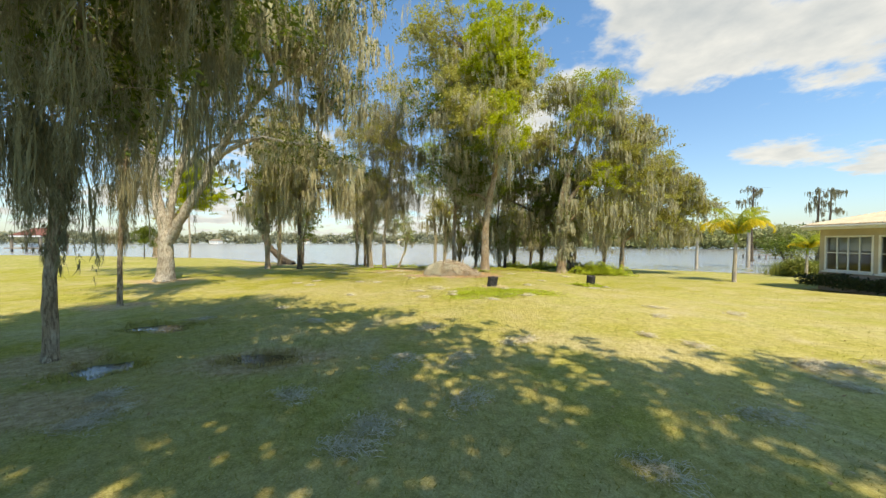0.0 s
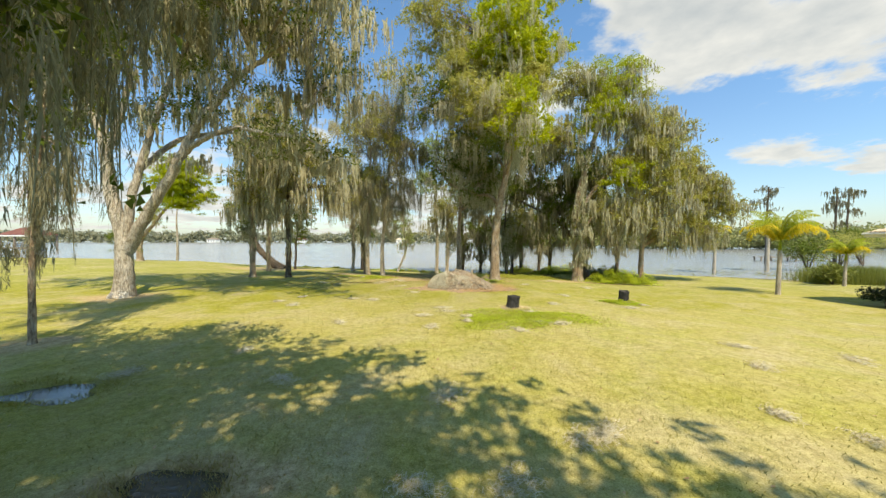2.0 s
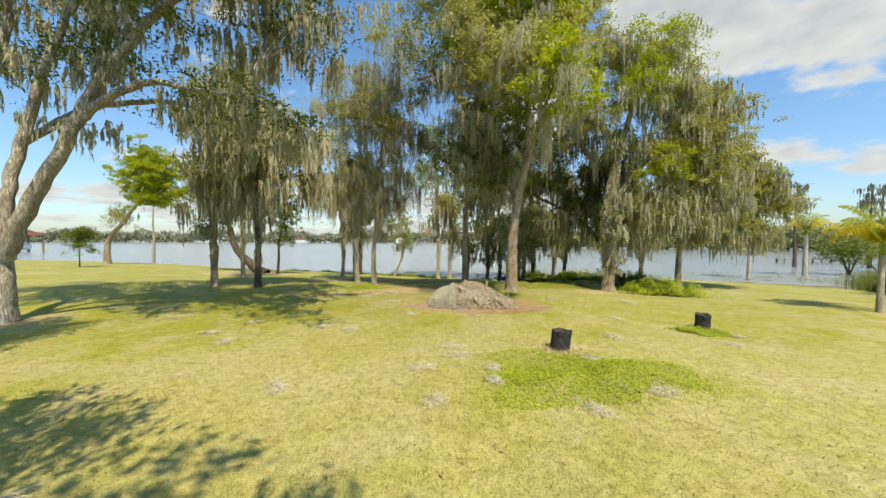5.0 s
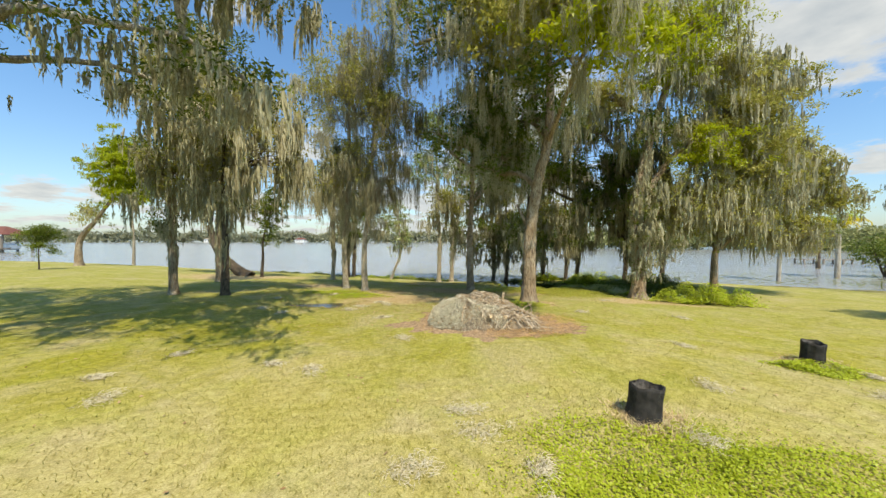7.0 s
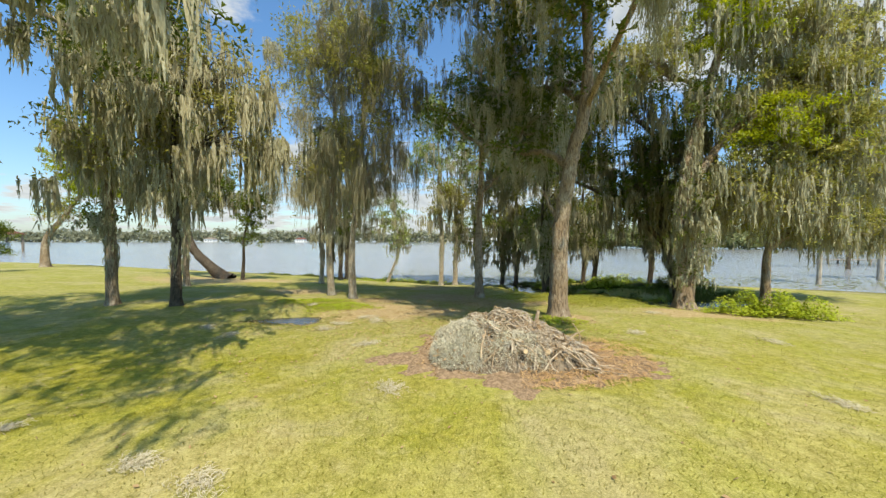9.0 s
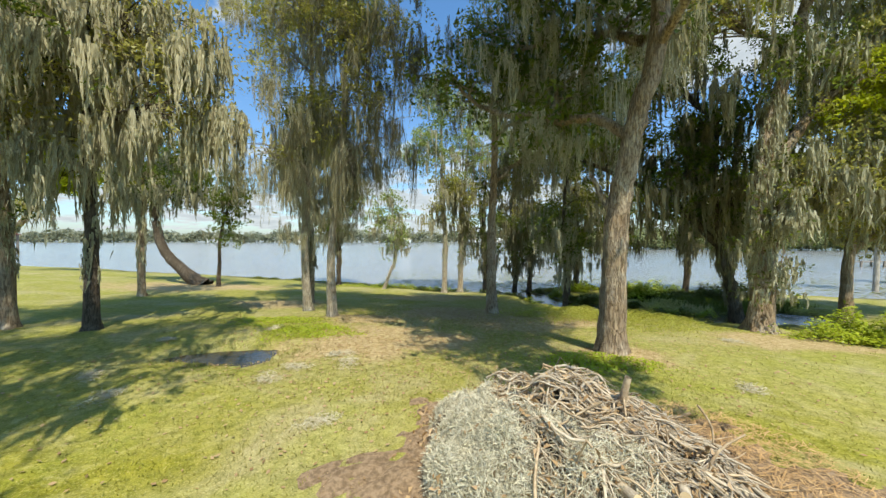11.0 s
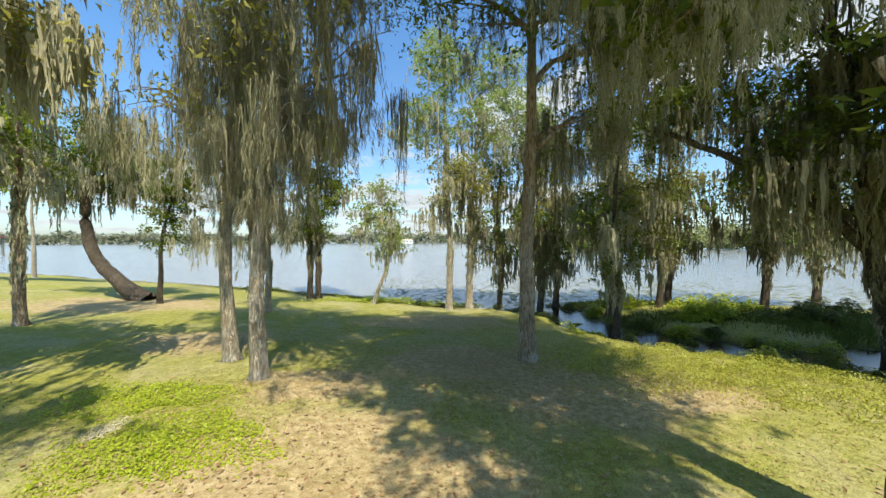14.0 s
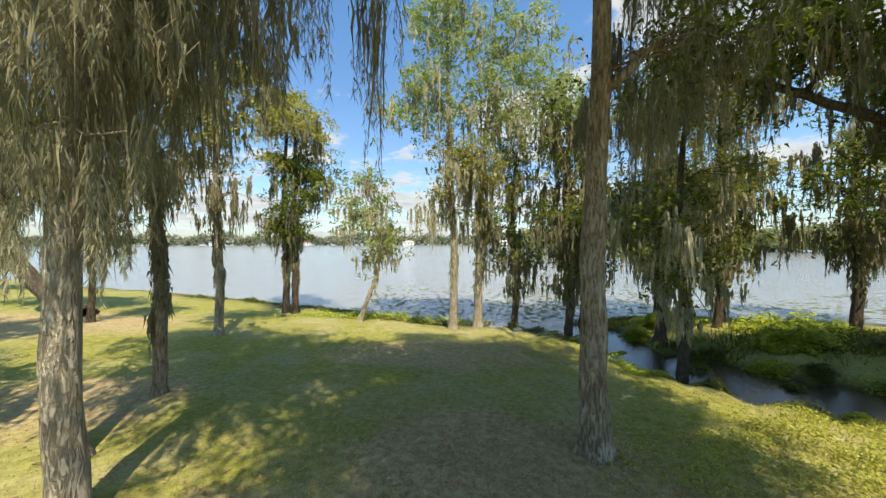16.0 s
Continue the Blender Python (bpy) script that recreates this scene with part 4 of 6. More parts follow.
tree("mossy_tree", "broad vine-clad tree with olive crown and moss", 8.4, 23.8, [(0, 0, 0), (0.05, 0, 1.6), (-0.1, 0, 4.0), (0.4, 0, 7.0), (1.6, 0, 11.0)], 0.34,
     [(-0.2, 0.2, 12.6, 1.2, 1.4, 0.9, OLV, 14, 1.5, 1.3), (2.3, 0, 12.8, 1.5, 1.6, 1.1, YNG, 16, 1.6, 1.4), (4.0, 0.2, 10.6, 1.5, 1.6, 1.1, OLV, 16, 1.6, 1.4), (1.0, -0.2, 10.4, 1.5, 1.5, 1.0, YNG, 16, 1.7, 1.1), (5.2, 0, 9.2, 1.5, 1.6, 1.1, OLV, 18, 1.5, 1.3),
      (3.4, -0.6, 8.2, 1.5, 1.4, 1.0, OLV, 16, 1.7, 1.5), (2.4, -1.0, 6.8, 1.0, 0.8, 0.7, YNG, 20, 1.3, 0.7), (4.8, -0.4, 6.4, 1.4, 1.3, 1.0, OLV, 15, 1.7, 1.5), (0.6, 0.2, 7.8, 1.2, 1.2, 0.8, OAK, 9, 2.0, 1.3), (-1.6, 0.4, 9.4, 1.3, 1.2, 0.9, OLV, 12, 1.8, 1.2), (2.6, 0, 4.6, 1.2, 1.1, 0.9, OLV, 10, 1.7, 1.6),
      (1.4, -0.4, 5.0, 0.9, 0.8, 1.1, OLV, 5, 2.0, 1.9), (3.6, -0.5, 4.8, 1.2, 0.9, 1.1, OLV, 5, 2.0, 1.8), (5.4, -0.3, 5.0, 1.0, 0.9, 1.1, OLV, 5, 2.0, 1.6), (0.4, -0.2, 4.8, 0.8, 0.7, 0.8, OAK, 4, 1.5, 2.2), (0.1, -0.2, 3.2, 0.5, 0.45, 0.8, OAK, 3, 1.3, 2.6), (0.1, -0.1, 1.7, 0.38, 0.38, 0.6, OAK, 3, 0.8, 2.4)], M_BARK, M_MOSS, 20, group=GROVE, sleeve=3.2, tufts=1.5, leaf_size=0.068,
     boughs=(([(0.0, 0, 4.2), (1.4, 0, 6.4), (3.2, 0, 7.6), (5.2, 0, 8.2)], 0.15), ([(0.1, 0, 3.2), (1.2, -0.2, 4.4), (3.0, -0.2, 5.2), (4.6, -0.2, 5.6)], 0.12)))
tree("mossy_tree", "olive-leaved tree hung with moss by the water", 14.2, 26.6, [(0, 0, 0), (0, 0, 2.0), (0.3, 0, 4.5), (0.8, 0, 7.5)], 0.22,
     [(0.6, 0, 8.4, 1.8, 1.7, 1.2, OLV, 18, 1.5, 1.2), (2.6, 0, 8.0, 1.6, 1.6, 1.1, OLV, 18, 1.5, 1.2), (4.3, 0.2, 6.9, 1.5, 1.5, 1.1, OLV, 18, 1.6, 1.2), (5.6, 0, 5.6, 1.2, 1.3, 1.0, OLV, 18, 1.6, 1.3), (2.2, -0.3, 5.6, 1.5, 1.4, 1.1, OLV, 15, 1.7, 1.0),
      (0.2, -0.2, 5.6, 1.4, 1.4, 1.1, OLV, 14, 1.7, 1.1), (3.8, 0, 4.4, 1.2, 1.2, 0.8, OLV, 14, 1.6, 1.1), (-0.8, 0, 4.2, 1.0, 1.0, 0.8, OLV, 9, 1.6, 1.2), (1.4, -0.3, 4.2, 1.3, 1.0, 1.1, OLV, 5, 2.0, 1.7), (4.4, -0.1, 3.8, 1.1, 1.0, 1.1, OLV, 5, 2.0, 1.5)], M_BARK, M_MOSS, 21, group=GROVE, tufts=1.6, leaf_size=0.078)
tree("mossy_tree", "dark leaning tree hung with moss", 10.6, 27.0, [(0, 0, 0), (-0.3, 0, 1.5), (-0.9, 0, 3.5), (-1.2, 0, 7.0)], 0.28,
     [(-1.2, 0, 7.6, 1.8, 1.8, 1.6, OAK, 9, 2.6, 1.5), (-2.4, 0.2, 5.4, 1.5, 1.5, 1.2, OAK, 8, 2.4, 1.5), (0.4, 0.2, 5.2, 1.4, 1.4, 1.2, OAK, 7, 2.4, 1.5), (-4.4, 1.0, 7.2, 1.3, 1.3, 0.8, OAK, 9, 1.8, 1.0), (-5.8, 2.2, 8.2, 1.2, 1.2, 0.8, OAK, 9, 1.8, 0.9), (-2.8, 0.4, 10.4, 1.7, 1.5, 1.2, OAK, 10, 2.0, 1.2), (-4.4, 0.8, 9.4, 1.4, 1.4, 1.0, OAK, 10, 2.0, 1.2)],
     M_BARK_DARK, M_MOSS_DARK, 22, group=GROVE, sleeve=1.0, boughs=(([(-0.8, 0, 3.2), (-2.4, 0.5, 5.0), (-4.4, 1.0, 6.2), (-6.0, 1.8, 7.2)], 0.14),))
tree("mossy_tree", "slim tree hung with moss near the bank", -13.8, 28.3, [(0, 0, 0), (0, 0, 2.0), (0.1, 0, 4.6), (0.2, 0, 7.5)], 0.16,
     [(0.2, 0, 7.4, 1.4, 1.4, 1.3, OAK, 9, 2.2, 1.4), (0.1, 0, 5.2, 1.0, 1.0, 1.0, OAK, 6, 2.2, 1.5)], M_BARK, M_MOSS, 23, group=GROVE, sleeve=1.0)
tree("leaning_tree", "dark tree leaning back from its muddy root mound", -15.6, 34.5, [(0, 0, 0), (-1.2, 0, 0.8), (-2.5, 0, 2.2), (-2.9, 0, 4.2), (-2.4, 0, 7.0)], 0.42,
     [(-2.0, 0, 7.2, 2.0, 1.8, 1.5, OAK, 10, 2.2, 1.4), (-0.6, 0.2, 6.2, 1.4, 1.4, 1.0, OAK, 10, 2.0, 1.3), (-3.8, 0.2, 5.6, 1.4, 1.4, 1.1, OAK, 9, 2.2, 1.4)], M_BARK_DARK, M_MOSS_DARK, 24, group=GROVE)
tree("sapling", "leafy dark-green young tree with little moss", -14.0, 33.4, [(0, 0, 0), (0.1, 0, 1.4), (0.2, 0, 3.0), (0.9, 0, 5.4)], 0.13,
     [(0.2, 0, 3.4, 0.6, 0.6, 0.9, OAK, 16, 0.8, 0.4), (0.8, 0, 5.0, 0.9, 0.8, 0.9, OAK, 16, 1.2, 0.5), (1.3, 0, 6.0, 0.8, 0.8, 0.6, OAK, 12, 1.2, 0.8)], M_BARK_DARK, M_MOSS_DARK, 25, group=GROVE)
for i, (sx, sy, sh) in enumerate([(-8.6, 37.0, 9.5), (-8.0, 36.6, 8.5)]):
    tree("mossy_tree", "leafy bank tree with two close stems and moss", sx, sy, [(0, 0, 0), (0.05, 0, 3.0), (0, 0, 6.0), (0.2, 0, sh)], 0.17,
         [(0.1, 0, sh * 0.95, 1.2, 1.2, 1.3, OLV, 12, 1.6, 0.8), (0.5, 0, sh * 0.7, 1.0, 1.0, 1.1, OAK, 12, 1.4, 0.8), (-0.3, 0, sh * 0.45, 0.8, 0.8, 0.9, OAK, 10, 1.4, 1.0)], M_BARK_DARK, M_MOSS_DARK, 26 + i, group=GROVE, sleeve=0.8)
tree("leaning_tree", "slender pale tree leaning on the bank, mossy crown", -4.7, 35.2, [(0, 0, 0), (0.4, 0, 1.0), (0.8, 0, 2.2), (0.7, 0, 4.4)], 0.12,
     [(0.6, 0, 4.2, 0.9, 0.8, 0.7, LIM, 9, 1.6, 1.8), (1.0, 0, 3.0, 0.6, 0.6, 0.6, LIM, 6, 1.2, 1.8), (0.3, 0, 5.4, 1.2, 0.8, 0.7, LIM, 10, 1.4, 1.2)], M_BARK_PALE, M_MOSS, 28, group=GROVE, sleeve=0.6)
tree("cypress_tree", "slender cypress standing at the water's edge", -0.84, 34.4, [(0, 0, 0), (0.05, 0, 3.0), (-0.1, 0, 6.0), (-0.2, 0, 11.0)], 0.17,
     [(-0.3, 0, 11.6, 1.5, 1.3, 1.7, LIM, 10, 1.0, 0.3), (-0.8, 0, 8.6, 1.5, 1.3, 1.5, LIM, 8, 1.6, 0.9), (0.3, 0, 6.4, 1.2, 1.2, 1.0, OLV, 7, 1.8, 1.1), (-0.4, 0, 4.6, 0.8, 0.8, 0.8, OLV, 4, 1.6, 1.2)], M_BARK_PALE, M_MOSS, 29, group=GROVE, sleeve=0.7)
tree("cypress_tree", "slender cypress standing at the water's edge", 0.16, 34.9, [(0, 0, 0), (0.05, 0, 3.0), (0.2, 0, 6.0), (0.6, 0, 10.5)], 0.18,
     [(1.6, 0, 11.0, 1.7, 1.3, 1.7, LIM, 10, 1.0, 0.3), (1.0, 0, 8.4, 1.6, 1.3, 1.5, LIM, 8, 1.6, 1.0), (0.3, 0, 6.2, 1.0, 1.0, 1.0, OLV, 6, 2.0, 1.3), (3.0, -0.4, 8.8, 1.3, 1.2, 1.3, LIM, 8, 1.6, 0.7), (0.2, 0, 4.4, 0.7, 0.7, 0.8, OLV, 3, 1.8, 1.4)], M_BARK_PALE, M_MOSS, 30, group=GROVE, sleeve=0.7)
for i, (sx, sy, sh, sp) in enumerate([(3.2, 33.4, 7.5, 1.3), (6.0, 32.7, 8.2, 1.5), (7.4, 35.2, 8.6, 1.5), (8.8, 33.9, 8.4, 1.5), (12.9, 33.2, 8.8, 1.7), (16.5, 34.5, 8.0, 1.7), (1.7, 35.4, 7.0, 1.0), (4.6, 35.6, 7.6, 1.1), (10.4, 35.8, 8.0, 1.3), (5.0, 30.2, 7.4, 1.0)]):
    tree("cypress_tree", "mossy cypress rooted in the boggy bank", sx, sy, [(0, 0, 0), (0.1, 0, 2.0), (-0.1, 0, 4.5), (0.1, 0, sh)], 0.15 + 0.02 * (i % 3),
         [(0.0, 0, sh * 0.98, sp * 0.75, sp * 0.75, 1.2, OAK, 7, 1.8, 1.0), (0.7, 0.2, sh * 0.72, sp * 0.72, sp * 0.72, 1.0, OLV, 5, 2.0, 1.2), (-0.7, -0.2, sh * 0.56, sp * 0.85, sp * 0.85, 1.0, OAK, 5, 1.9, 1.3), (0.2, 0.1, sh * 0.40, sp * 0.75, sp * 0.75, 0.8, OAK, 4, 1.8, 1.8), (0.1, -0.1, sh * 0.27, 0.45, 0.45, 0.5, None, 0, 1.2, 2.0)], M_BARK_DARK, M_MOSS if i % 2 else M_MOSS_DARK, 40 + i, group=GROVE, sleeve=1.5)
tree("mossy_tree", "slim dark tree with hanging moss in the grove", -6.1, 27.3, [(0, 0, 0), (0.05, 0, 2.0), (-0.1, 0, 4.5), (0.1, 0, 7.6)], 0.12,
     [(0.0, 0, 7.4, 1.0, 1.0, 1.0, OAK, 8, 1.8, 1.2), (-0.5, 0, 5.6, 0.8, 0.8, 0.8, OAK, 5, 1.9, 1.4), (0.2, 0.1, 4.2, 0.6, 0.6, 0.7, None, 0, 1.6, 1.4)], M_BARK, M_MOSS_DARK, 32, group=GROVE, sleeve=0.8)
tree("mossy_tree", "pale slim tree with long moss near the bank", -8.2, 31.8, [(0, 0, 0), (0.1, 0, 2.0), (0.0, 0, 4.5), (0.2, 0, 7.6)], 0.15,
     [(0.2, 0, 7.6, 1.1, 1.1, 1.1, OLV, 12, 1.8, 1.2), (-0.4, 0, 5.8, 0.9, 0.9, 0.9, OLV, 6, 2.0, 1.5), (0.5, 0.1, 4.4, 0.7, 0.7, 0.7, None, 0, 1.6, 1.5)], M_BARK_PALE, M_MOSS_DARK, 31, group=GROVE, sleeve=0.8)
# on the left bank
tree("leaning_tree", "leaning bank tree with a bright lime-green crown", -32.5, 38.0, [(0, 0, 0), (0.2, 0, 2.2), (1.6, 0, 4.0), (3.2, 0, 6.0)], 0.30,
     [(4.2, 0, 8.8, 2.6, 2.2, 2.0, YNG, 30, 1.0, 0.15), (4.6, 0, 6.8, 1.9, 1.7, 1.3, YNG, 24, 1.0, 0.2), (1.2, 0, 4.8, 1.1, 1.0, 0.7, OLV, 8, 1.0, 0.8)], M_BARK, M_MOSS, 50, tufts=1.3)
tree("sapling", "small round young tree on the lawn", -27.6, 31.0, [(0, 0, 0), (0, 0, 0.8), (0, 0, 1.5), (0, 0, 2.6)], 0.05,
     [(0, 0, 2.15, 0.62, 0.62, 0.85, OAK, 26, 0.4, 0.0)], M_BARK_DARK, M_MOSS, 51, leaf_size=0.06, tufts=2.6)
# behind the start: the oaks whose shade lies over the first stretch of lawn
tree("live_oak", "live oak behind the start that shades the lawn", 6.0, -5.5, [(0, 0, 0), (0, 0, 2.0), (-0.3, 0.5, 5.0), (-0.8, 1.0, 8.0)], 0.45,
     [(-2.6, 4.3, 9.0, 1.9, 1.5, 1.2, OAK, 6, 1.0, 0.0), (0.6, 3.8, 9.2, 1.7, 1.5, 1.2, OAK, 6, 1.0, 0.0), (-0.6, 1.5, 10.0, 2.6, 2.0, 1.4, OAK, 6, 1.0, 0.0), (3.0, 2.2, 9.0, 1.8, 1.8, 1.3, OAK, 6, 1.0, 0.0), (-4.0, 2.0, 9.0, 1.8, 1.7, 1.2, OAK, 6, 1.0, 0.0), (-5.6, 4.0, 9.0, 1.7, 1.4, 1.2, OAK, 6, 1.0, 0.0)],
     M_BARK, M_MOSS, 52, tufts=0.9, leaf_size=0.15)
tree("live_oak", "live oak behind the start that shades the lawn", -4.5, -4.0, [(0, 0, 0), (0, 0, 2.0), (0.3, 0.5, 5.0), (0.8, 1.0, 8.0)], 0.45,
     [(3.2, 7.0, 8.6, 1.5, 1.0, 0.9, OAK, 6, 1.0, 0.0), (1.4, 5.0, 9.0, 2.2, 1.3, 1.2, OAK, 6, 1.0, 0.0), (-1.6, 6.4, 9.2, 1.7, 1.5, 1.2, OAK, 6, 1.0, 0.0), (-0.6, 2.5, 10.0, 2.6, 1.6, 1.4, OAK, 6, 1.0, 0.0), (-3.6, 4.0, 9.0, 1.8, 1.8, 1.3, OAK, 6, 1.0, 0.0), (3.0, 1.6, 9.4, 2.0, 1.6, 1.3, OAK, 6, 1.0, 0.0), (4.6, 3.4, 9.0, 1.8, 1.5, 1.2, OAK, 6, 1.0, 0.0), (5.5, 4.9, 8.9, 1.5, 1.0, 1.0, OAK, 6, 1.0, 0.0), (2.4, 3.6, 9.3, 1.7, 1.4, 1.2, OAK, 6, 1.0, 0.0), (0.4, 4.4, 8.8, 1.7, 1.4, 1.2, OAK, 6, 1.0, 0.0), (-3.0, 0.0, 9.4, 2.0, 1.8, 1.3, OAK, 6, 1.0, 0.0)],
     M_BARK, M_MOSS, 53, tufts=1.25, leaf_size=0.15)
tree("live_oak", "live oak behind the start that shades the lawn", 0.5, -11.0, [(0, 0, 0), (0, 0, 2.0), (0.2, 0.3, 5.0), (0.3, 0.6, 9.0)], 0.5,
     [(-4.5, 4.0, 10.0, 2.6, 2.2, 1.6, OAK, 4, 1.0, 0.0), (0.0, 5.0, 10.5, 2.6, 2.2, 1.6, OAK, 4, 1.0, 0.0), (4.0, 3.0, 10.0, 2.6, 2.2, 1.6, OAK, 4, 1.0, 0.0), (-7.0, 6.0, 8.5, 2.2, 2.2, 1.4, OAK, 4, 1.0, 0.0), (0, 0, 11.0, 3.0, 3.0, 1.8, OAK, 4, 1.0, 0.0)],
     M_BARK, M_MOSS, 54, leaf_size=0.2)


# ---------- far shore ----------
def far_woods(name, label, xs, y_of, z0, low, high, count, size, seed):
    """A distant belt of trees: many leaf clumps heaped to an uneven skyline."""
    rng = np.random.default_rng(seed)
    x = rng.uniform(xs[0], xs[1], count)
    sky_h = low + (high - low) * (0.5 + 0.25 * np.sin(x * 0.061 + seed) + 0.25 * np.sin(x * 0.17 + 2 * seed)) * rng.uniform(0.8, 1.1, count)
    z = z0 + sky_h * rng.uniform(0, 1, count) ** 0.7
    y = y_of(x) + rng.uniform(0, 14, count)
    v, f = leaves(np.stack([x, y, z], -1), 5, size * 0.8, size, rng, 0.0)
    return tagged(mesh_object(name, v, f, M_LEAF_HAZY), label, "woods", kind="stuff")


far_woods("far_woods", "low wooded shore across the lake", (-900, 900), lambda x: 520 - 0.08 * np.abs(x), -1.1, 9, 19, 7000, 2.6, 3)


def bank_woods(name, label, count, seed):
    """Rounded tree crowns in several sizes along the inlet's far bank."""
    rng = np.random.default_rng(seed)
    pts = []
    for _ in range(count):
        x = rng.uniform(30, 165)
        y = 158 - 0.30 * x + rng.uniform(0, 16)
        high = rng.uniform(4.0, 9.0)
        wide = high * rng.uniform(0.4, 0.7)
        d = rng.normal(size=(int(24 * high), 3))
        d /= np.linalg.norm(d, axis=1)[:, None]
        d *= rng.uniform(0.3, 1.0, len(d))[:, None] ** 0.4 * (1 + 0.25 * np.sin(5 * d[:, :1] + x) * np.sin(4 * d[:, 2:]))
        pts.append(np.array([x, y, -0.9 + high * 0.54]) + d * np.array([wide, wide, high * 0.5]))
    v, f = leaves(np.concatenate(pts), 2, 0.5, 0.62, rng, 0.0)
    return tagged(mesh_object(name, v, f, M_LEAF_BANK), label, "woods", kind="stuff")


M_LEAF_BANK = leaf_material("bank_foliage", (0.22, 0.24, 0.10), (0.34, 0.36, 0.15), (0.48, 0.48, 0.21), 0.35)
bank_woods("near_woods", "wooded bank with docks across the inlet", 190, 5)


def plain(name, a, b, rough=0.7, scale=6.0, metal=0.0, spec=0.3, bump=0.2):
    n = Nodes(name)
    pos = n.tex.outputs["Object"]
    col = n.mix(n.ramp(n.noise(scale, 5.0, 0.6, pos), 0.3, 0.7), a, b)
    fine = n.noise(scale * 14, 3.0, 0.6, pos)
    col = n.mix(n.math("MULTIPLY", fine, 0.25), col, a)
    return n.surface(col, rough, metal, n.bump(fine, bump, 0.01), spec)


M_STUCCO = plain("beige_stucco", (0.42, 0.36, 0.26), (0.52, 0.45, 0.33), 0.9, 1.2)
M_BAND = plain("pink_base_render", (0.36, 0.27, 0.22), (0.45, 0.35, 0.28), 0.9, 1.5)
M_TRIM = plain("white_window_paint", (0.66, 0.65, 0.60), (0.78, 0.77, 0.72), 0.45, 3.0)
M_ROOF = plain("pale_roof_tile", (0.44, 0.37, 0.27), (0.58, 0.50, 0.38), 0.85, 2.0)
M_DARK = plain("dark_interior", (0.05, 0.045, 0.04), (0.10, 0.09, 0.075), 0.9, 1.0)
M_BLIND = plain("pale_blind", (0.45, 0.42, 0.36), (0.58, 0.55, 0.48), 0.8, 1.0)
M_RED = plain("red_roof", (0.13, 0.05, 0.04), (0.20, 0.085, 0.06), 0.7, 1.0)
M_WOOD = plain("grey_dock_wood", (0.16, 0.13, 0.10), (0.30, 0.26, 0.21), 0.85, 4.0)
M_WHITE = plain("white_paint", (0.68, 0.68, 0.66), (0.80, 0.80, 0.78), 0.6, 1.0)
M_HEDGE = leaf_material("hedge_leaf", (0.018, 0.030, 0.010), (0.035, 0.055, 0.018), (0.07, 0.09, 0.03), 0.25)
M_WEED = leaf_material("weed_leaf", (0.30, 0.36, 0.02), (0.45, 0.53, 0.035), (0.60, 0.67, 0.08), 0.35)
M_BANKWEED = leaf_material("bank_weed_leaf", (0.30, 0.31, 0.04), (0.46, 0.47, 0.07), (0.62, 0.60, 0.14), 0.35)
M_REED = leaf_material("reed_leaf", (0.14, 0.17, 0.03), (0.26, 0.29, 0.06), (0.40, 0.40, 0.11), 0.4)
M_PALM = leaf_material("palm_leaf", (0.30, 0.36, 0.03), (0.44, 0.50, 0.05), (0.60, 0.62, 0.09), 0.6)
M_PALM_OLD = leaf_material("yellow_palm_leaf", (0.58, 0.46, 0.03), (0.70, 0.60, 0.05), (0.80, 0.71, 0.10), 0.6)
M_PALM_STEM = bark_material("palm_trunk", (0.26, 0.22, 0.17), (0.50, 0.45, 0.37), (0.62, 0.58, 0.50), 0.5, 9.0)
M_CHAR = plain("charred_wood", (0.010, 0.010, 0.010), (0.045, 0.042, 0.040), 0.75, 9.0, bump=0.8)
M_CHAR_TOP = plain("weathered_stump_top", (0.035, 0.033, 0.03), (0.14, 0.13, 0.12), 0.85, 12.0, bump=0.6)
M_STRAW = plain("dry_straw", (0.50, 0.38, 0.22), (0.66, 0.54, 0.34), 0.9, 9.0)
M_STICK = plain("dead_branch", (0.32, 0.23, 0.14), (0.64, 0.51, 0.35), 0.9, 14.0, bump=0.5)
M_STICK_GREY = plain("grey_dead_branch", (0.33, 0.275, 0.205), (0.58, 0.50, 0.39), 0.9, 14.0, bump=0.5)
M_STICK_PALE = plain("bleached_branch", (0.45, 0.37, 0.27), (0.68, 0.59, 0.46), 0.9, 14.0, bump=0.5)
M_PINE = plain("pine_straw", (0.40, 0.24, 0.10), (0.62, 0.42, 0.21), 0.9, 9.0)
M_CUT = plain("cut_wood", (0.52, 0.38, 0.22), (0.66, 0.52, 0.33), 0.8, 10.0)
M_MULCH = plain("brown_mulch", (0.19, 0.13, 0.078), (0.42, 0.30, 0.19), 0.95, 20.0, bump=0.9)
M_HEART = plain("matted_moss", (0.13, 0.10, 0.07), (0.30, 0.245, 0.175), 0.95, 12.0, bump=0.9)
M_FLUFF = plain("fallen_moss_fluff", (0.48, 0.45, 0.34), (0.70, 0.66, 0.52), 0.95, 14.0)
M_WISP = plain("fallen_moss_wisp", (0.40, 0.36, 0.25), (0.58, 0.53, 0.40), 0.95, 14.0)
M_MARSH = leaf_material("marsh_blade", (0.07, 0.10, 0.015), (0.15, 0.19, 0.03), (0.32, 0.35, 0.06), 0.4)
M_LITTER = leaf_material("fallen_leaf", (0.28, 0.17, 0.075), (0.47, 0.32, 0.17), (0.66, 0.50, 0.30), 0.15)
M_GLASS = Nodes("window_glass")
_p = M_GLASS.t.nodes.new("ShaderNodeBsdfPrincipled")
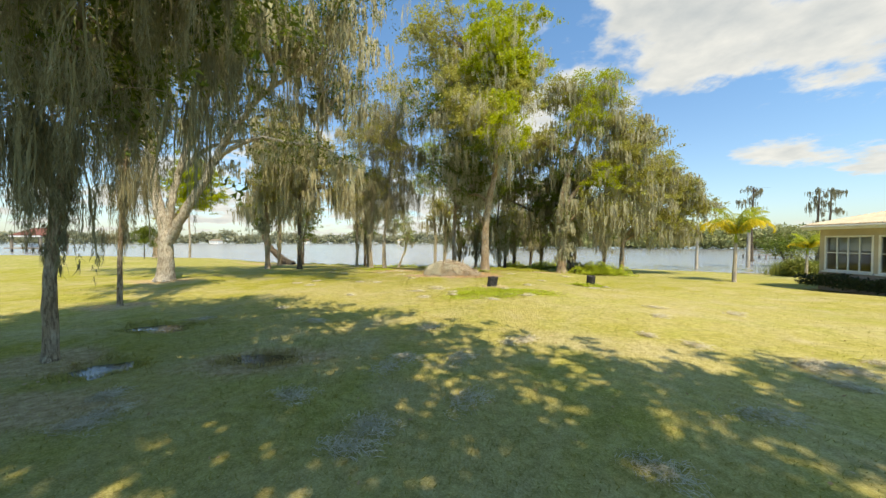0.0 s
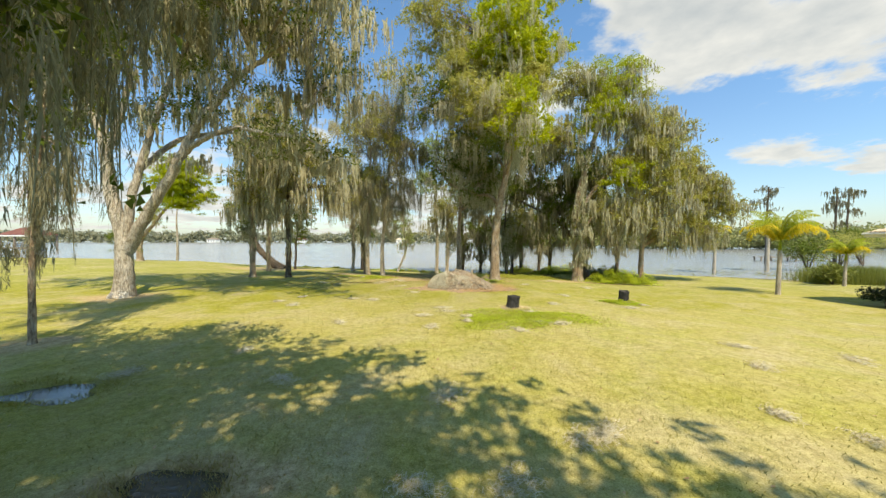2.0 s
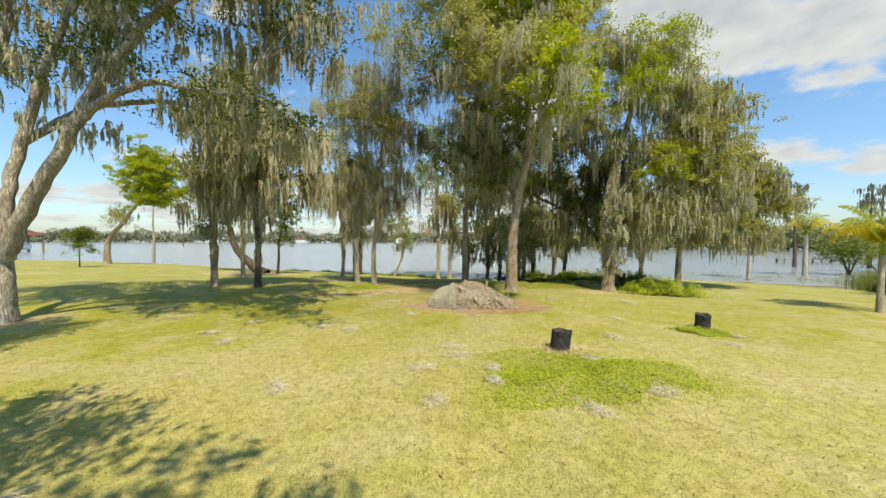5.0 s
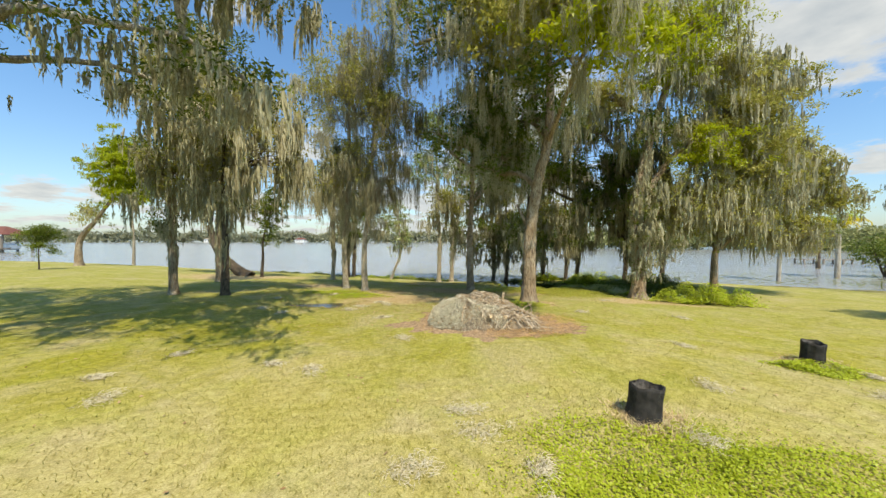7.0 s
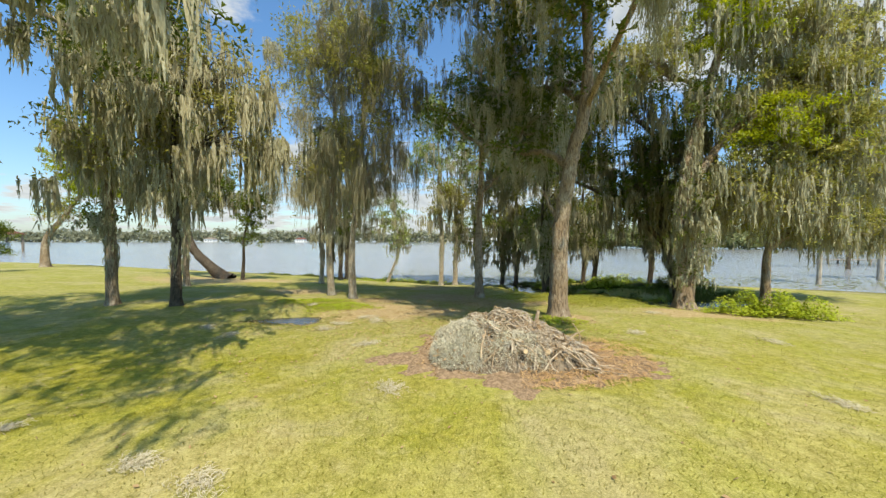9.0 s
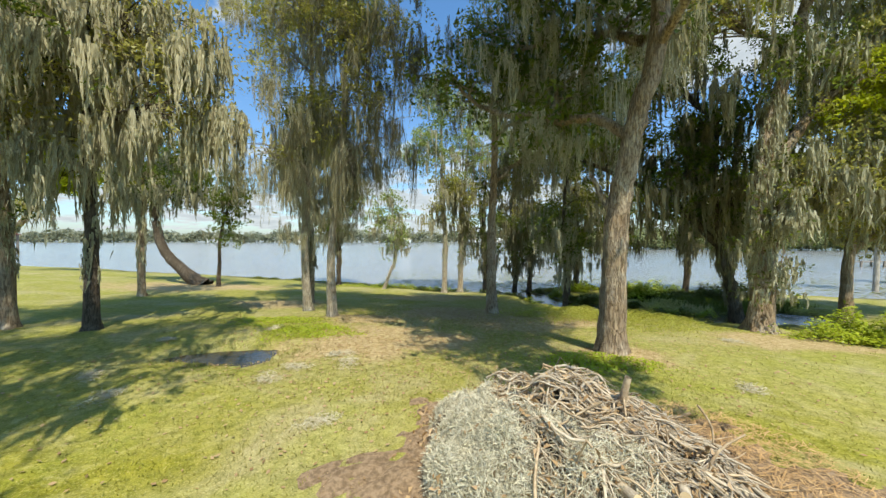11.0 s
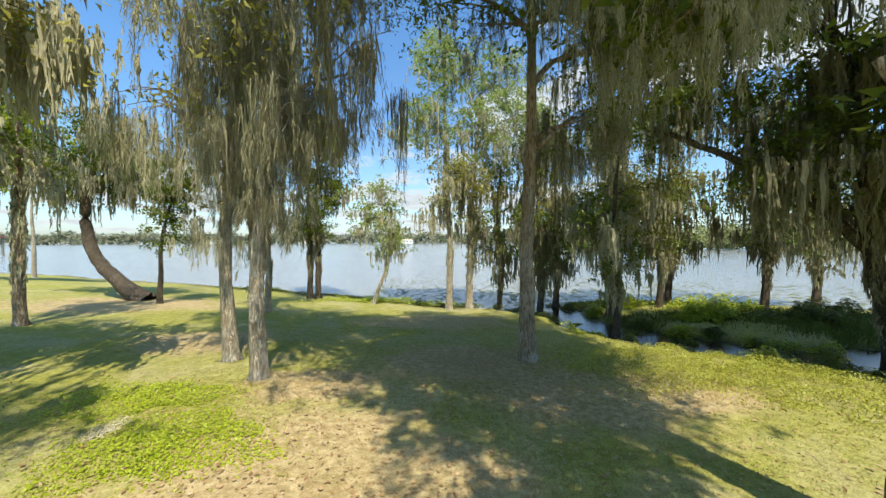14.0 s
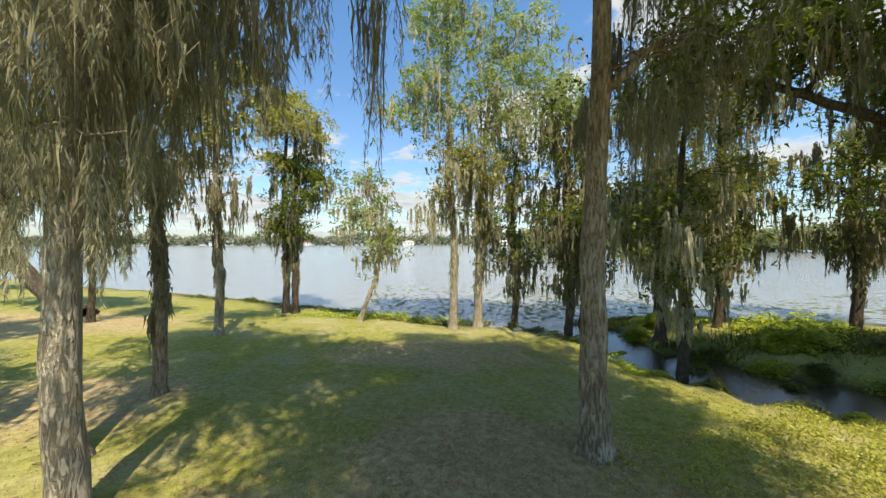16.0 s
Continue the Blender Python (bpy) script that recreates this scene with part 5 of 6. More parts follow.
_p.inputs["Base Color"].default_value = (0.75, 0.8, 0.8, 1)
_p.inputs["Transmission Weight"].default_value = 1.0
_p.inputs["Roughness"].default_value = 0.02
M_GLASS.link(_p.outputs[0], M_GLASS.out.inputs["Surface"])
M_GLASS = M_GLASS.mat


# ---------- the house at the yard's edge ----------
def window_unit(house, y0, y1, z0, z1, x):
    """A four-light sash window seen from outside, with its blind and reveals."""
    win = part("window", box(bmesh.new(), x + 0.02, y0, z0 - 0.06, x + 0.10, y1, z0), M_TRIM, house, "white four-light sash window")
    bm = bmesh.new()
    for a, b in ((y0, y0 + 0.07), (y1 - 0.07, y1)):
        box(bm, x - 0.02, a, z0, x + 0.10, b, z1, bevel=0.008)
    for a, b in ((z0, z0 + 0.07), (z1 - 0.07, z1)):
        box(bm, x - 0.015, y0 + 0.07, a, x + 0.09, y1 - 0.07, b, bevel=0.008)
    part("frame", bm, M_TRIM, win)
    part("sill", box(bmesh.new(), x - 0.09, y0 - 0.04, z0 - 0.07, x + 0.019, y1 + 0.04, z0 - 0.003, bevel=0.01), M_TRIM, win)
    w = (y1 - y0 - 0.14) / 4
    mid = z0 + (z1 - z0) * 0.52
    for i in range(4):
        a = y0 + 0.07 + i * w
        if i:
            part("mullion", box(bmesh.new(), x + 0.0, a - 0.022, z0 + 0.07, x + 0.07, a + 0.022, z1 - 0.07, bevel=0.005), M_TRIM, win)
        part("meeting_rail", box(bmesh.new(), x + 0.01, a + 0.022, mid - 0.018, x + 0.06, a + w - 0.022, mid + 0.018), M_TRIM, win)
        for lo, hi in ((z0 + 0.07, mid - 0.018), (mid + 0.018, z1 - 0.07)):
            pane = part("pane", box(bmesh.new(), x + 0.03, a + 0.022, lo, x + 0.036, a + w - 0.022, hi), M_GLASS, win)
            pane.visible_shadow = False
    part("blind", box(bmesh.new(), x + 0.16, y0 + 0.1, mid + 0.1, x + 0.17, y1 - 0.1, z1 - 0.07), M_BLIND, win)


def house():
    gz = on_ground(17.4, 14)
    root = thing("house", 17.4, 15.5, 0, "beige single-storey house with white sash windows and pale tiled roof", "house")
    base, top, sill, head, length, deep = gz - 0.3, 2.36, 0.50, 2.06, 14.0, 9.0
    part("base_band", box(bmesh.new(), -0.03, -length, base, 0.14, 0, sill - 0.075), M_BAND, root, "rose-brown rendered base")
    part("wall", box(bmesh.new(), 0.0, -length, head, 0.14, 0, top), M_STUCCO, root)
    spans = [(-1.95, -0.20), (-3.85, -2.10), (-5.75, -4.00), (-9.0, -7.25)]
    edges = [0.0] + [v for a, b in spans for v in (b, a)] + [-length]
    for i in range(0, len(edges), 2):
        part("wall", box(bmesh.new(), 0.0, edges[i + 1], sill - 0.075, 0.14, edges[i], head), M_STUCCO, root)
    for a, b in spans:
        window_unit(root, a, b, sill, head, 0.0)
    part("wall", box(bmesh.new(), 0.14, -0.14, base, deep, 0, top), M_STUCCO, root)
    part("wall", box(bmesh.new(), 0.14, -length, base, deep, -length + 0.14, top), M_STUCCO, root)
    part("wall", box(bmesh.new(), deep, -length, base, deep + 0.14, 0, top), M_STUCCO, root)
    part("room_floor", box(bmesh.new(), 0.14, -length + 0.14, -0.2, deep, -0.14, -0.1), M_DARK, root)
    part("partition", box(bmesh.new(), 3.2, -length + 0.14, -0.1, 3.3, -0.14, top), M_DARK, root)
    part("soffit", box(bmesh.new(), -0.42, -length - 0.6, top, deep + 0.6, 0.34, top + 0.05), M_TRIM, root)
    bm = bmesh.new()
    for x0, y0, x1, y1 in ((-0.46, -length - 0.6, -0.42, 0.38), (-0.42, 0.34, deep + 0.6, 0.38)):
        box(bm, x0, y0, top - 0.02, x1, y1, top + 0.17)
    part("fascia", bm, M_TRIM, root)
    bm = bmesh.new()
    box(bm, -0.56, -length - 0.6, top + 0.06, -0.465, 0.42, top + 0.16, bevel=0.03)
    part("gutter", bm, M_TRIM, root)
    # hipped roof with raised tile rows
    ridge, run = 1.55, (deep + 1.16) / 2
    e = top + 0.18
    c = [(-0.5, 0.42, e), (deep + 0.66, 0.42, e), (deep + 0.66, -length - 0.6, e), (-0.5, -length - 0.6, e)]
    r = [(-0.5 + run, 0.42 - run, e + ridge), (-0.5 + run, -length - 0.6 + run, e + ridge)]
    bm = bmesh.new()
    vs = [bm.verts.new(p) for p in c + r]
    for q in ((0, 3, 5, 4), (1, 0, 4), (2, 1, 4, 5), (3, 2, 5), (0, 1, 2, 3)):
        bm.faces.new([vs[i] for i in q])
    roof = part("roof", bm, M_ROOF, root, "pale ribbed tile roof")
    for i in range(110):
        y = 0.36 - i * 0.135
        far = min(run, abs(0.42 - y), abs(y + length + 0.6))
        if far < 0.2:
            continue
        a, b = Vector((-0.54, y, e + 0.012)), Vector((-0.5 + far, y, e + ridge * far / run + 0.012))
        v, f = tube(np.array([a, (a + b) / 2, b]), [0.034] * 3, 6)
        mesh_object("tile_rib", v, f, M_ROOF, roof, smooth=True)
    return root


house()


def hedge(x0, y0, x1, y1, high, seed):
    """A clipped low hedge: an uneven core under a coat of leaves."""
    rng = np.random.default_rng(seed)
    gz = on_ground((x0 + x1) / 2, (y0 + y1) / 2)
    root = thing("hedge", (x0 + x1) / 2, (y0 + y1) / 2, gz, "low dark-green clipped hedge along the house wall", "hedge")
    n = 9000
    p = np.stack([rng.uniform(x0, x1, n) - (x0 + x1) / 2, rng.uniform(y0, y1, n) - (y0 + y1) / 2, rng.uniform(0, high, n)], -1)
    p[:, 2] *= 0.9 + 0.14 * np.sin(p[:, 1] * 3.1) + 0.06 * np.sin(p[:, 1] * 9)
    v, f = leaves(p, 2, 0.05, 0.05, rng)
    stuff(mesh_object("foliage", v, f, M_HEDGE, root))
    stems = [tube(np.array([(a, b, -0.05), (a + 0.05, b, high * 0.4), (a, b + 0.05, high * 0.8)]), [0.02, 0.014, 0.006], 5)
             for a, b in zip(rng.uniform(-0.2, 0.2, 30), np.linspace(y0 - (y0 + y1) / 2 + 0.2, y1 - (y0 + y1) / 2 - 0.2, 30))]
    v, f = joined(stems)
    stuff(mesh_object("stems", v, f, M_STICK, root))


hedge(16.45, 4.0, 17.25, 15.7, 0.52, 61)


# ---------- palms ----------
def palm(x, y, high, radius, reach, fronds, yellow, seed, bare=0.85):
    rng = np.random.default_rng(seed)
    z0 = on_ground(x, y)
    root = thing("palm_tree", x, y, z0, "young palm with green and yellowing arched fronds", "palm tree", "palms by the water")
    path = smoothed([(0, 0, -0.1), (0.03, 0, high * 0.5), (0.08, 0.02, high)], 12)
    rad = radius * (1.25 - 0.35 * np.linspace(0, 1, len(path))) * (1 + 0.06 * np.cos(np.arange(len(path)) * np.pi))
    v, f = tube(path, rad, 12, rng, 0.03, 0.3)
    mesh_object("trunk", v, f, M_PALM_STEM, root, smooth=True)
    v, f = tube(np.array([(0.08, 0.02, high - 0.05), (0.08, 0.02, high + 0.3), (0.08, 0.02, high + 0.6)]), [radius * 0.95, radius * 0.75, 0.02], 10)
    mesh_object("crownshaft", v, f, M_PALM, root, "smooth green crownshaft", smooth=True)
    for i in range(fronds):
        az = i * 2.4 + rng.uniform(-0.2, 0.2)
        lift = 1.5 - 0.62 * (i / fronds)
        out = reach * rng.uniform(0.85, 1.1)
        s = np.linspace(0, 1, 14)
        el = lift - (1.5 + 1.5 * (i / fronds)) * s ** 2.0
        step = out / 13
        hor = np.cumsum(np.cos(el)) * step
        ver = np.cumsum(np.sin(el)) * step
        spine = np.stack([0.08 + np.cos(az) * hor, 0.02 + np.sin(az) * hor, high + 0.4 + ver], -1)
        old = i >= fronds - yellow
        mat = M_PALM_OLD if old else M_PALM
        sv, sf = tube(spine, np.linspace(0.022, 0.004, 14), 4)
        side = np.array([-np.sin(az), np.cos(az), 0.0])
        V, Fc, k = [sv], [sf], len(sv)
        m = 60
        t = np.linspace(0.06, 1.0, m)
        base = np.stack([np.interp(t, s, spine[:, j]) for j in range(3)], -1)
        tang = np.array([np.cos(az), np.sin(az), 0.0])
        long = min(reach * 0.27, 0.42) * np.sin(np.pi * np.clip(t * 0.92 + 0.08, 0, 1)) ** 0.6
        for sg in (-1, 1):
            d = side[None] * sg * 0.8 + tang[None] * 0.45 + rng.normal(size=(m, 3)) * 0.12
            d[:, 2] -= 0.55
            d /= np.linalg.norm(d, axis=1)[:, None]
            mid = base + d * long[:, None] * 0.5
            tip = base + d * long[:, None] + np.array([0, 0, -1.0]) * (long * 0.22)[:, None]
            w = tang[None] * 0.017
            q = np.stack([base - w * 0.5, mid - w, tip, mid + w], 1).reshape(-1, 3)
            V.append(q)
            Fc.append(np.arange(len(q)).reshape(-1, 4) + k)
            k += len(q)
        mesh_object("frond", np.concatenate(V), np.concatenate(Fc), mat, root, "yellowing drooping frond" if old else "")
    return root


palm(15.9, 18.3, 2.15, 0.085, 1.95, 20, 8, 71)
palm(35.0, 38.5, 4.9, 0.17, 2.3, 22, 9, 72)
palm(27.2, 36.0, 3.9, 0.13, 1.9, 18, 15, 74)
palm(26.0, 24.0, 1.7, 0.08, 1.35, 15, 5, 73)


# ---------- stumps ----------
def stump(x, y, radius, high, lean_x, lean_y, seed):
    rng = np.random.default_rng(seed)
    z0 = on_ground(x, y)
    root = thing("tree_stump", x, y, z0, "short charred black tree stump with a hollowed top", "tree stump", "charred stumps on the lawn")
    bm = bmesh.new()
    sides, rows = 44, []
    prof = [(-0.08, 1.18), (0.0, 1.12), (0.25, 1.0), (0.6, 0.96), (0.9, 1.0), (1.0, 1.0), (0.99, 0.88), (0.80, 0.78), (0.66, 0.66), (0.62, 0.35), (0.60, 0.0)]
    ph = rng.uniform(0, 6, 4)
    for h, r in prof:
        row = []
        for i in range(sides):
            a = i * 2 * math.pi / sides
            rr = radius * r * (1 + 0.035 * math.sin(3 * a + ph[0]) + 0.02 * math.sin(5 * a + ph[1]) + 0.03 * math.sin(11 * a + ph[2]) + 0.016 * math.sin(19 * a + ph[1]) + 0.006 * rng.normal())
            hh = high * h * (1 + (0.04 * math.sin(a + ph[3]) + 0.02 * math.sin(4 * a + ph[0]) if h > 0.8 else 0))
            row.append(bm.verts.new((rr * math.cos(a) + lean_x * h * high, rr * math.sin(a) + lean_y * h * high, hh)))
        rows.append(row)
    for a, b in zip(rows[:6], rows[1:7]):
        for i in range(sides):
            bm.faces.new((a[i], a[(i + 1) % sides], b[(i + 1) % sides], b[i]))
    part("bark", bm, M_CHAR, root, smooth=True)
    bm = bmesh.new()
    ring = []
    for h, r in prof[6:]:
        row = []
        for i in range(sides):
            a = i * 2 * math.pi / sides
            rr = radius * (r * 0.995) * (1 + 0.035 * math.sin(3 * a + ph[0]) + 0.02 * math.sin(5 * a + ph[1]))
            hh = high * h * (1 + 0.04 * math.sin(a + ph[3]) + 0.02 * math.sin(4 * a + ph[0])) + 0.01 * rng.normal()
            row.append(bm.verts.new((rr * math.cos(a) + lean_x * h * high, rr * math.sin(a) + lean_y * h * high, hh)))
        ring.append(row)
    for a, b in zip(ring, ring[1:]):
        for i in range(sides):
            bm.faces.new((a[i], a[(i + 1) % sides], b[(i + 1) % sides], b[i]))
    part("hollow_top", bm, M_CHAR_TOP, root, "grey weathered hollow top")
    return root


stump(1.80, 12.4, 0.185, 0.40, 0.14, 0.05, 81)
stump(6.55, 14.85, 0.175, 0.43, 0.05, 0.0, 82)


# ---------- weeds, grass and litter ----------
def patch_points(cx, cy, rx, ry, n, rng, ragged=0.35):
    a = rng.uniform(0, 2 * np.pi, n)
    r = rng.uniform(0, 1, n) ** 0.62 * (1 - ragged * 0.5 + ragged * 0.5 * np.sin(3 * a + cx) + ragged * 0.3 * np.sin(7 * a + cy))
    r = r + np.abs(rng.normal(size=n)) * 0.22 * (rng.uniform(0, 1, n) < 0.3)
    return cx + rx * r * np.cos(a), cy + ry * r * np.sin(a), np.minimum(r, 1.0)


def weeds(name, label, cx, cy, rx, ry, high, n, size, mat, seed, category="weeds", tilt=0.3, patchy=0.0):
    """A low patch of broad-leaved plants."""
    rng = np.random.default_rng(seed)
    x, y, r = patch_points(cx, cy, rx, ry, n, rng)
    clump = 0.25 + 0.75 * np.clip(np.sin(x * 3.7 + seed + 1.3 * np.sin(y * 2.3)) * np.sin(y * 4.1 + np.sin(x * 1.9)) + 0.55, 0, 1)
    thin = clump > patchy * rng.uniform(0, 1.2, n)
    x, y, r, clump = x[thin], y[thin], r[thin], clump[thin]
    n = len(x)
    z = ground_z(x, y) + high * clump * (1.05 - 0.7 * r ** 2) * rng.uniform(0.15, 1.0, n)
    c = np.stack([x, y, z], -1)
    a = rng.normal(size=(n, 3)) * np.array([1, 1, tilt])
    a /= np.linalg.norm(a, axis=1)[:, None]
    b = np.cross(a, np.array([0, 0, 1.0]) + rng.normal(size=(n, 3)) * tilt)
    b /= np.linalg.norm(b, axis=1)[:, None]
    s = size * rng.uniform(0.5, 1.3, n)[:, None]
    V = np.stack([c - a * s, c + b * s * 0.6, c + a * s, c - b * s * 0.6], 1).reshape(-1, 3)
    return tagged(mesh_object(name, V, np.arange(4 * n).reshape(-1, 4), mat), label, category, kind="stuff")


def blades(name, label, x, y, high, wide, mat, seed, category="grass", bend=0.5):
    """Upright grass blades, a triangle each."""
    rng = np.random.default_rng(seed)
    n = len(x)
    z = ground_z(x, y) - 0.005
    az = rng.uniform(0, 2 * np.pi, n)
    h = high * rng.uniform(0.5, 1.25, n)
    lx, ly = rng.normal(size=n) * bend * h, rng.normal(size=n) * bend * h
    w = wide * rng.uniform(0.6, 1.3, n)
    V = np.stack([np.stack([x - np.cos(az) * w, y - np.sin(az) * w, z], -1), np.stack([x + np.cos(az) * w, y + np.sin(az) * w, z], -1), np.stack([x + lx, y + ly, z + h], -1)], 1)
    return tagged(mesh_object(name, V.reshape(-1, 3), np.arange(3 * n).reshape(-1, 3), mat), label, category, kind="stuff")


rng = np.random.default_rng(90)
n = 230000
gxs = np.concatenate([rng.normal(-0.6, 3.0, n * 2 // 3), rng.uniform(-13, 14, n // 3)])
gys = rng.uniform(1.2, 31.5, len(gxs))
dry = np.sin(gxs * 1.3 + 0.7 * gys) * np.sin(gys * 1.1 - 0.4 * gxs)
wet = (ground_z(gxs, gys) > -0.95)
for px, py, rx, ry, deep, level in PUDDLES:
    wet &= np.hypot((gxs - px) / rx, (gys - py) / ry) > 1.0
bare = (np.hypot((gxs + 2.3) / 2.3, (gys - 21.6) / 1.8) < 1) & (rng.uniform(0, 1, len(gxs)) < 0.85)
bare |= (np.hypot(gxs - 0.5, (gys - 17.2) * 1.1) < 2.0) & (rng.uniform(0, 1, len(gxs)) < 0.8)
ok = wet & ~bare
blades("grass", "short dry lawn grass in yellow and green", gxs[ok], gys[ok], 0.030, 0.0055, M_BLADE, 91, bend=0.8)

weeds("weeds", "bright green broad-leaved weeds round the charred stump", 1.8, 11.3, 2.1, 1.25, 0.08, 22000, 0.017, M_WEED, 92)
weeds("weeds", "bright green weeds at the foot of the charred stump", 6.3, 14.5, 0.80, 0.45, 0.18, 5000, 0.022, M_WEED, 93)
weeds("weeds", "bright leafy weeds at the foot of the oak", 1.9, 19.9, 1.15, 0.65, 0.15, 3500, 0.024, M_WEED, 94)
weeds("weeds", "yellow-green low plants on the boggy bank", 4.7, 25.2, 3.4, 2.5, 0.24, 34000, 0.020, M_BANKWEED, 95, tilt=0.7, patchy=0.62)
weeds("weeds", "lush low green plants beside the puddle", -4.1, 22.2, 1.3, 0.9, 0.07, 7000, 0.020, M_WEED, 99)
weeds("weeds", "lush low green plants between the grove trees", -5.6, 23.4, 1.5, 0.8, 0.06, 6000, 0.020, M_WEED, 101)
weeds("weeds", "dark green bushy weeds beyond the oak", 7.6, 26.4, 1.6, 0.8, 0.55, 5000, 0.040, M_MARSH, 98)
weeds("weeds", "tall green weeds beside the vine-clad tree", 10.9, 22.9, 2.3, 1.0, 1.0, 9500, 0.045, M_WEED, 96)
weeds("weeds", "green low plants along the bank", -3.0, 36.2, 5.0, 0.8, 0.35, 5000, 0.050, M_WEED, 97)
for i, (wx, wy, wrx, wry, wn, mt) in enumerate(((11.0, 31.8, 5.0, 1.9, 7000, M_MARSH), (8.0, 35.6, 4.4, 1.1, 4000, M_MARSH), (13.0, 29.6, 3.0, 1.0, 3500, M_MARSH))):
    x, y, r = patch_points(wx, wy, wrx, wry, wn, rng)
    blades("marsh_grass", "rough green marsh grass beyond the channel", x, y, 0.19, 0.014, mt, 160 + i, "marsh grass", 0.35)
for i, (rx0, ry0, rw) in enumerate([(34.0, 30.0, 4.5), (30.0, 27.5, 2.5)]):
    x, y, r = patch_points(rx0, ry0, rw, 1.8, 5000, rng)
    blades("reeds", "tall yellow-green marsh reeds at the water", x, y, 1.15, 0.02, M_REED, 100 + i, "reeds", 0.12)

for i, (sx, sy) in enumerate(((1.86, 12.35), (6.6, 14.85))):
    x, y, r = patch_points(sx, sy, 0.46, 0.42, 1500, rng)
    blades("dry_straw", "pale dry straw round the stump's foot", x, y, 0.10, 0.006, M_STRAW, 104 + i, "dry straw", 0.9)
for i, (wx, wy, wr) in enumerate(((3.4, 32.6, 0.8), (5.4, 33.4, 0.7), (5.6, 30.7, 0.7), (9.0, 28.9, 0.8), (6.2, 31.4, 0.6), (4.3, 31.9, 0.5), (2.4, 34.6, 0.7), (4.0, 29.9, 0.6), (7.0, 29.4, 0.4), (6.9, 27.9, 0.6))):
    weeds("weeds", "green marsh plants in the wet channel", wx, wy, wr, wr * 0.6, 0.30, 1300, 0.040, M_WEED if i % 2 else M_REED, 150 + i)
for i, (px, py, rx, ry, deep, level) in enumerate(PUDDLES):
    a = rng.uniform(0, 2 * np.pi, 1300)
    d = 1.0 + rng.normal(size=1300) * 0.26 + 0.15 * np.sin(3 * a + px) + 0.1 * np.sin(7 * a)
    blades("grass_fringe", "ragged grass round the puddle's edge", px + rx * d * np.cos(a), py + ry * d * np.sin(a), 0.065, 0.006, M_BLADE, 170 + i, "grass", 0.5)
for i, (wx, wy, wrx, wry) in enumerate(((9.0, 31.4, 1.4, 0.8), (12.4, 31.0, 1.8, 0.7), (11.0, 33.4, 2.2, 0.8), (14.6, 32.0, 1.6, 1.0), (7.2, 34.4, 1.2, 0.7))):
    weeds("weeds", "leafy marsh plants between the bog trees", wx, wy, wrx, wry, 0.75, 3600, 0.06, M_MARSH if i % 2 else M_WEED, 180 + i)
for i in range(16):
    p = chan[int(2 + i * (len(chan) - 8) / 16)] + side[int(2 + i * (len(chan) - 8) / 16)] * (1.25 if i % 2 else -1.35) * rng.uniform(0.8, 1.25)
    weeds("weeds", "clump of green plants overhanging the channel", p[0], p[1], rng.uniform(0.35, 0.75), rng.uniform(0.25, 0.45), rng.uniform(0.2, 0.45), 750, 0.042, (M_WEED, M_REED, M_MARSH)[i % 3], 200 + i)
for i, sx in enumerate(np.linspace(-17.0, 1.5, 16)):
    sx = sx + rng.uniform(-0.5, 0.5)
    weeds("weeds", "low dark plants along the lake's edge", sx, float(shore(sx)) - rng.uniform(0.1, 1.0), rng.uniform(0.5, 1.1), 0.35, rng.uniform(0.12, 0.34), 600, 0.045, (M_MARSH, M_REED)[i % 2], 230 + i, tilt=0.6)
# fallen leaves under the grove and thinly over the lawn
x = np.concatenate([rng.normal(-1.0, 3.2, 8000), rng.uniform(-9, 9, 1300), rng.normal(-0.2, 1.5, 4500)])
y = np.concatenate([rng.normal(21.5, 2.4, 8000), rng.uniform(2, 28, 1300), rng.normal(25.4, 1.0, 4500)])
n = len(x)
c = np.stack([x, y, ground_z(x, y) + 0.012 + rng.uniform(0, 0.02, n)], -1)
a = rng.normal(size=(n, 3)) * np.array([1, 1, 0.25])
a /= np.linalg.norm(a, axis=1)[:, None]
b = np.cross(a, np.array([0, 0, 1.0]) + rng.normal(size=(n, 3)) * 0.3)
s = rng.uniform(0.012, 0.034, n)[:, None]
V = np.stack([c - a * s, c + b * s * 0.5, c + a * s, c - b * s * 0.5], 1).reshape(-1, 3)
tagged(mesh_object("fallen_leaves", V, np.arange(4 * n).reshape(-1, 4), M_LITTER), "brown fallen oak leaves scattered on the ground", "leaf litter", kind="stuff")


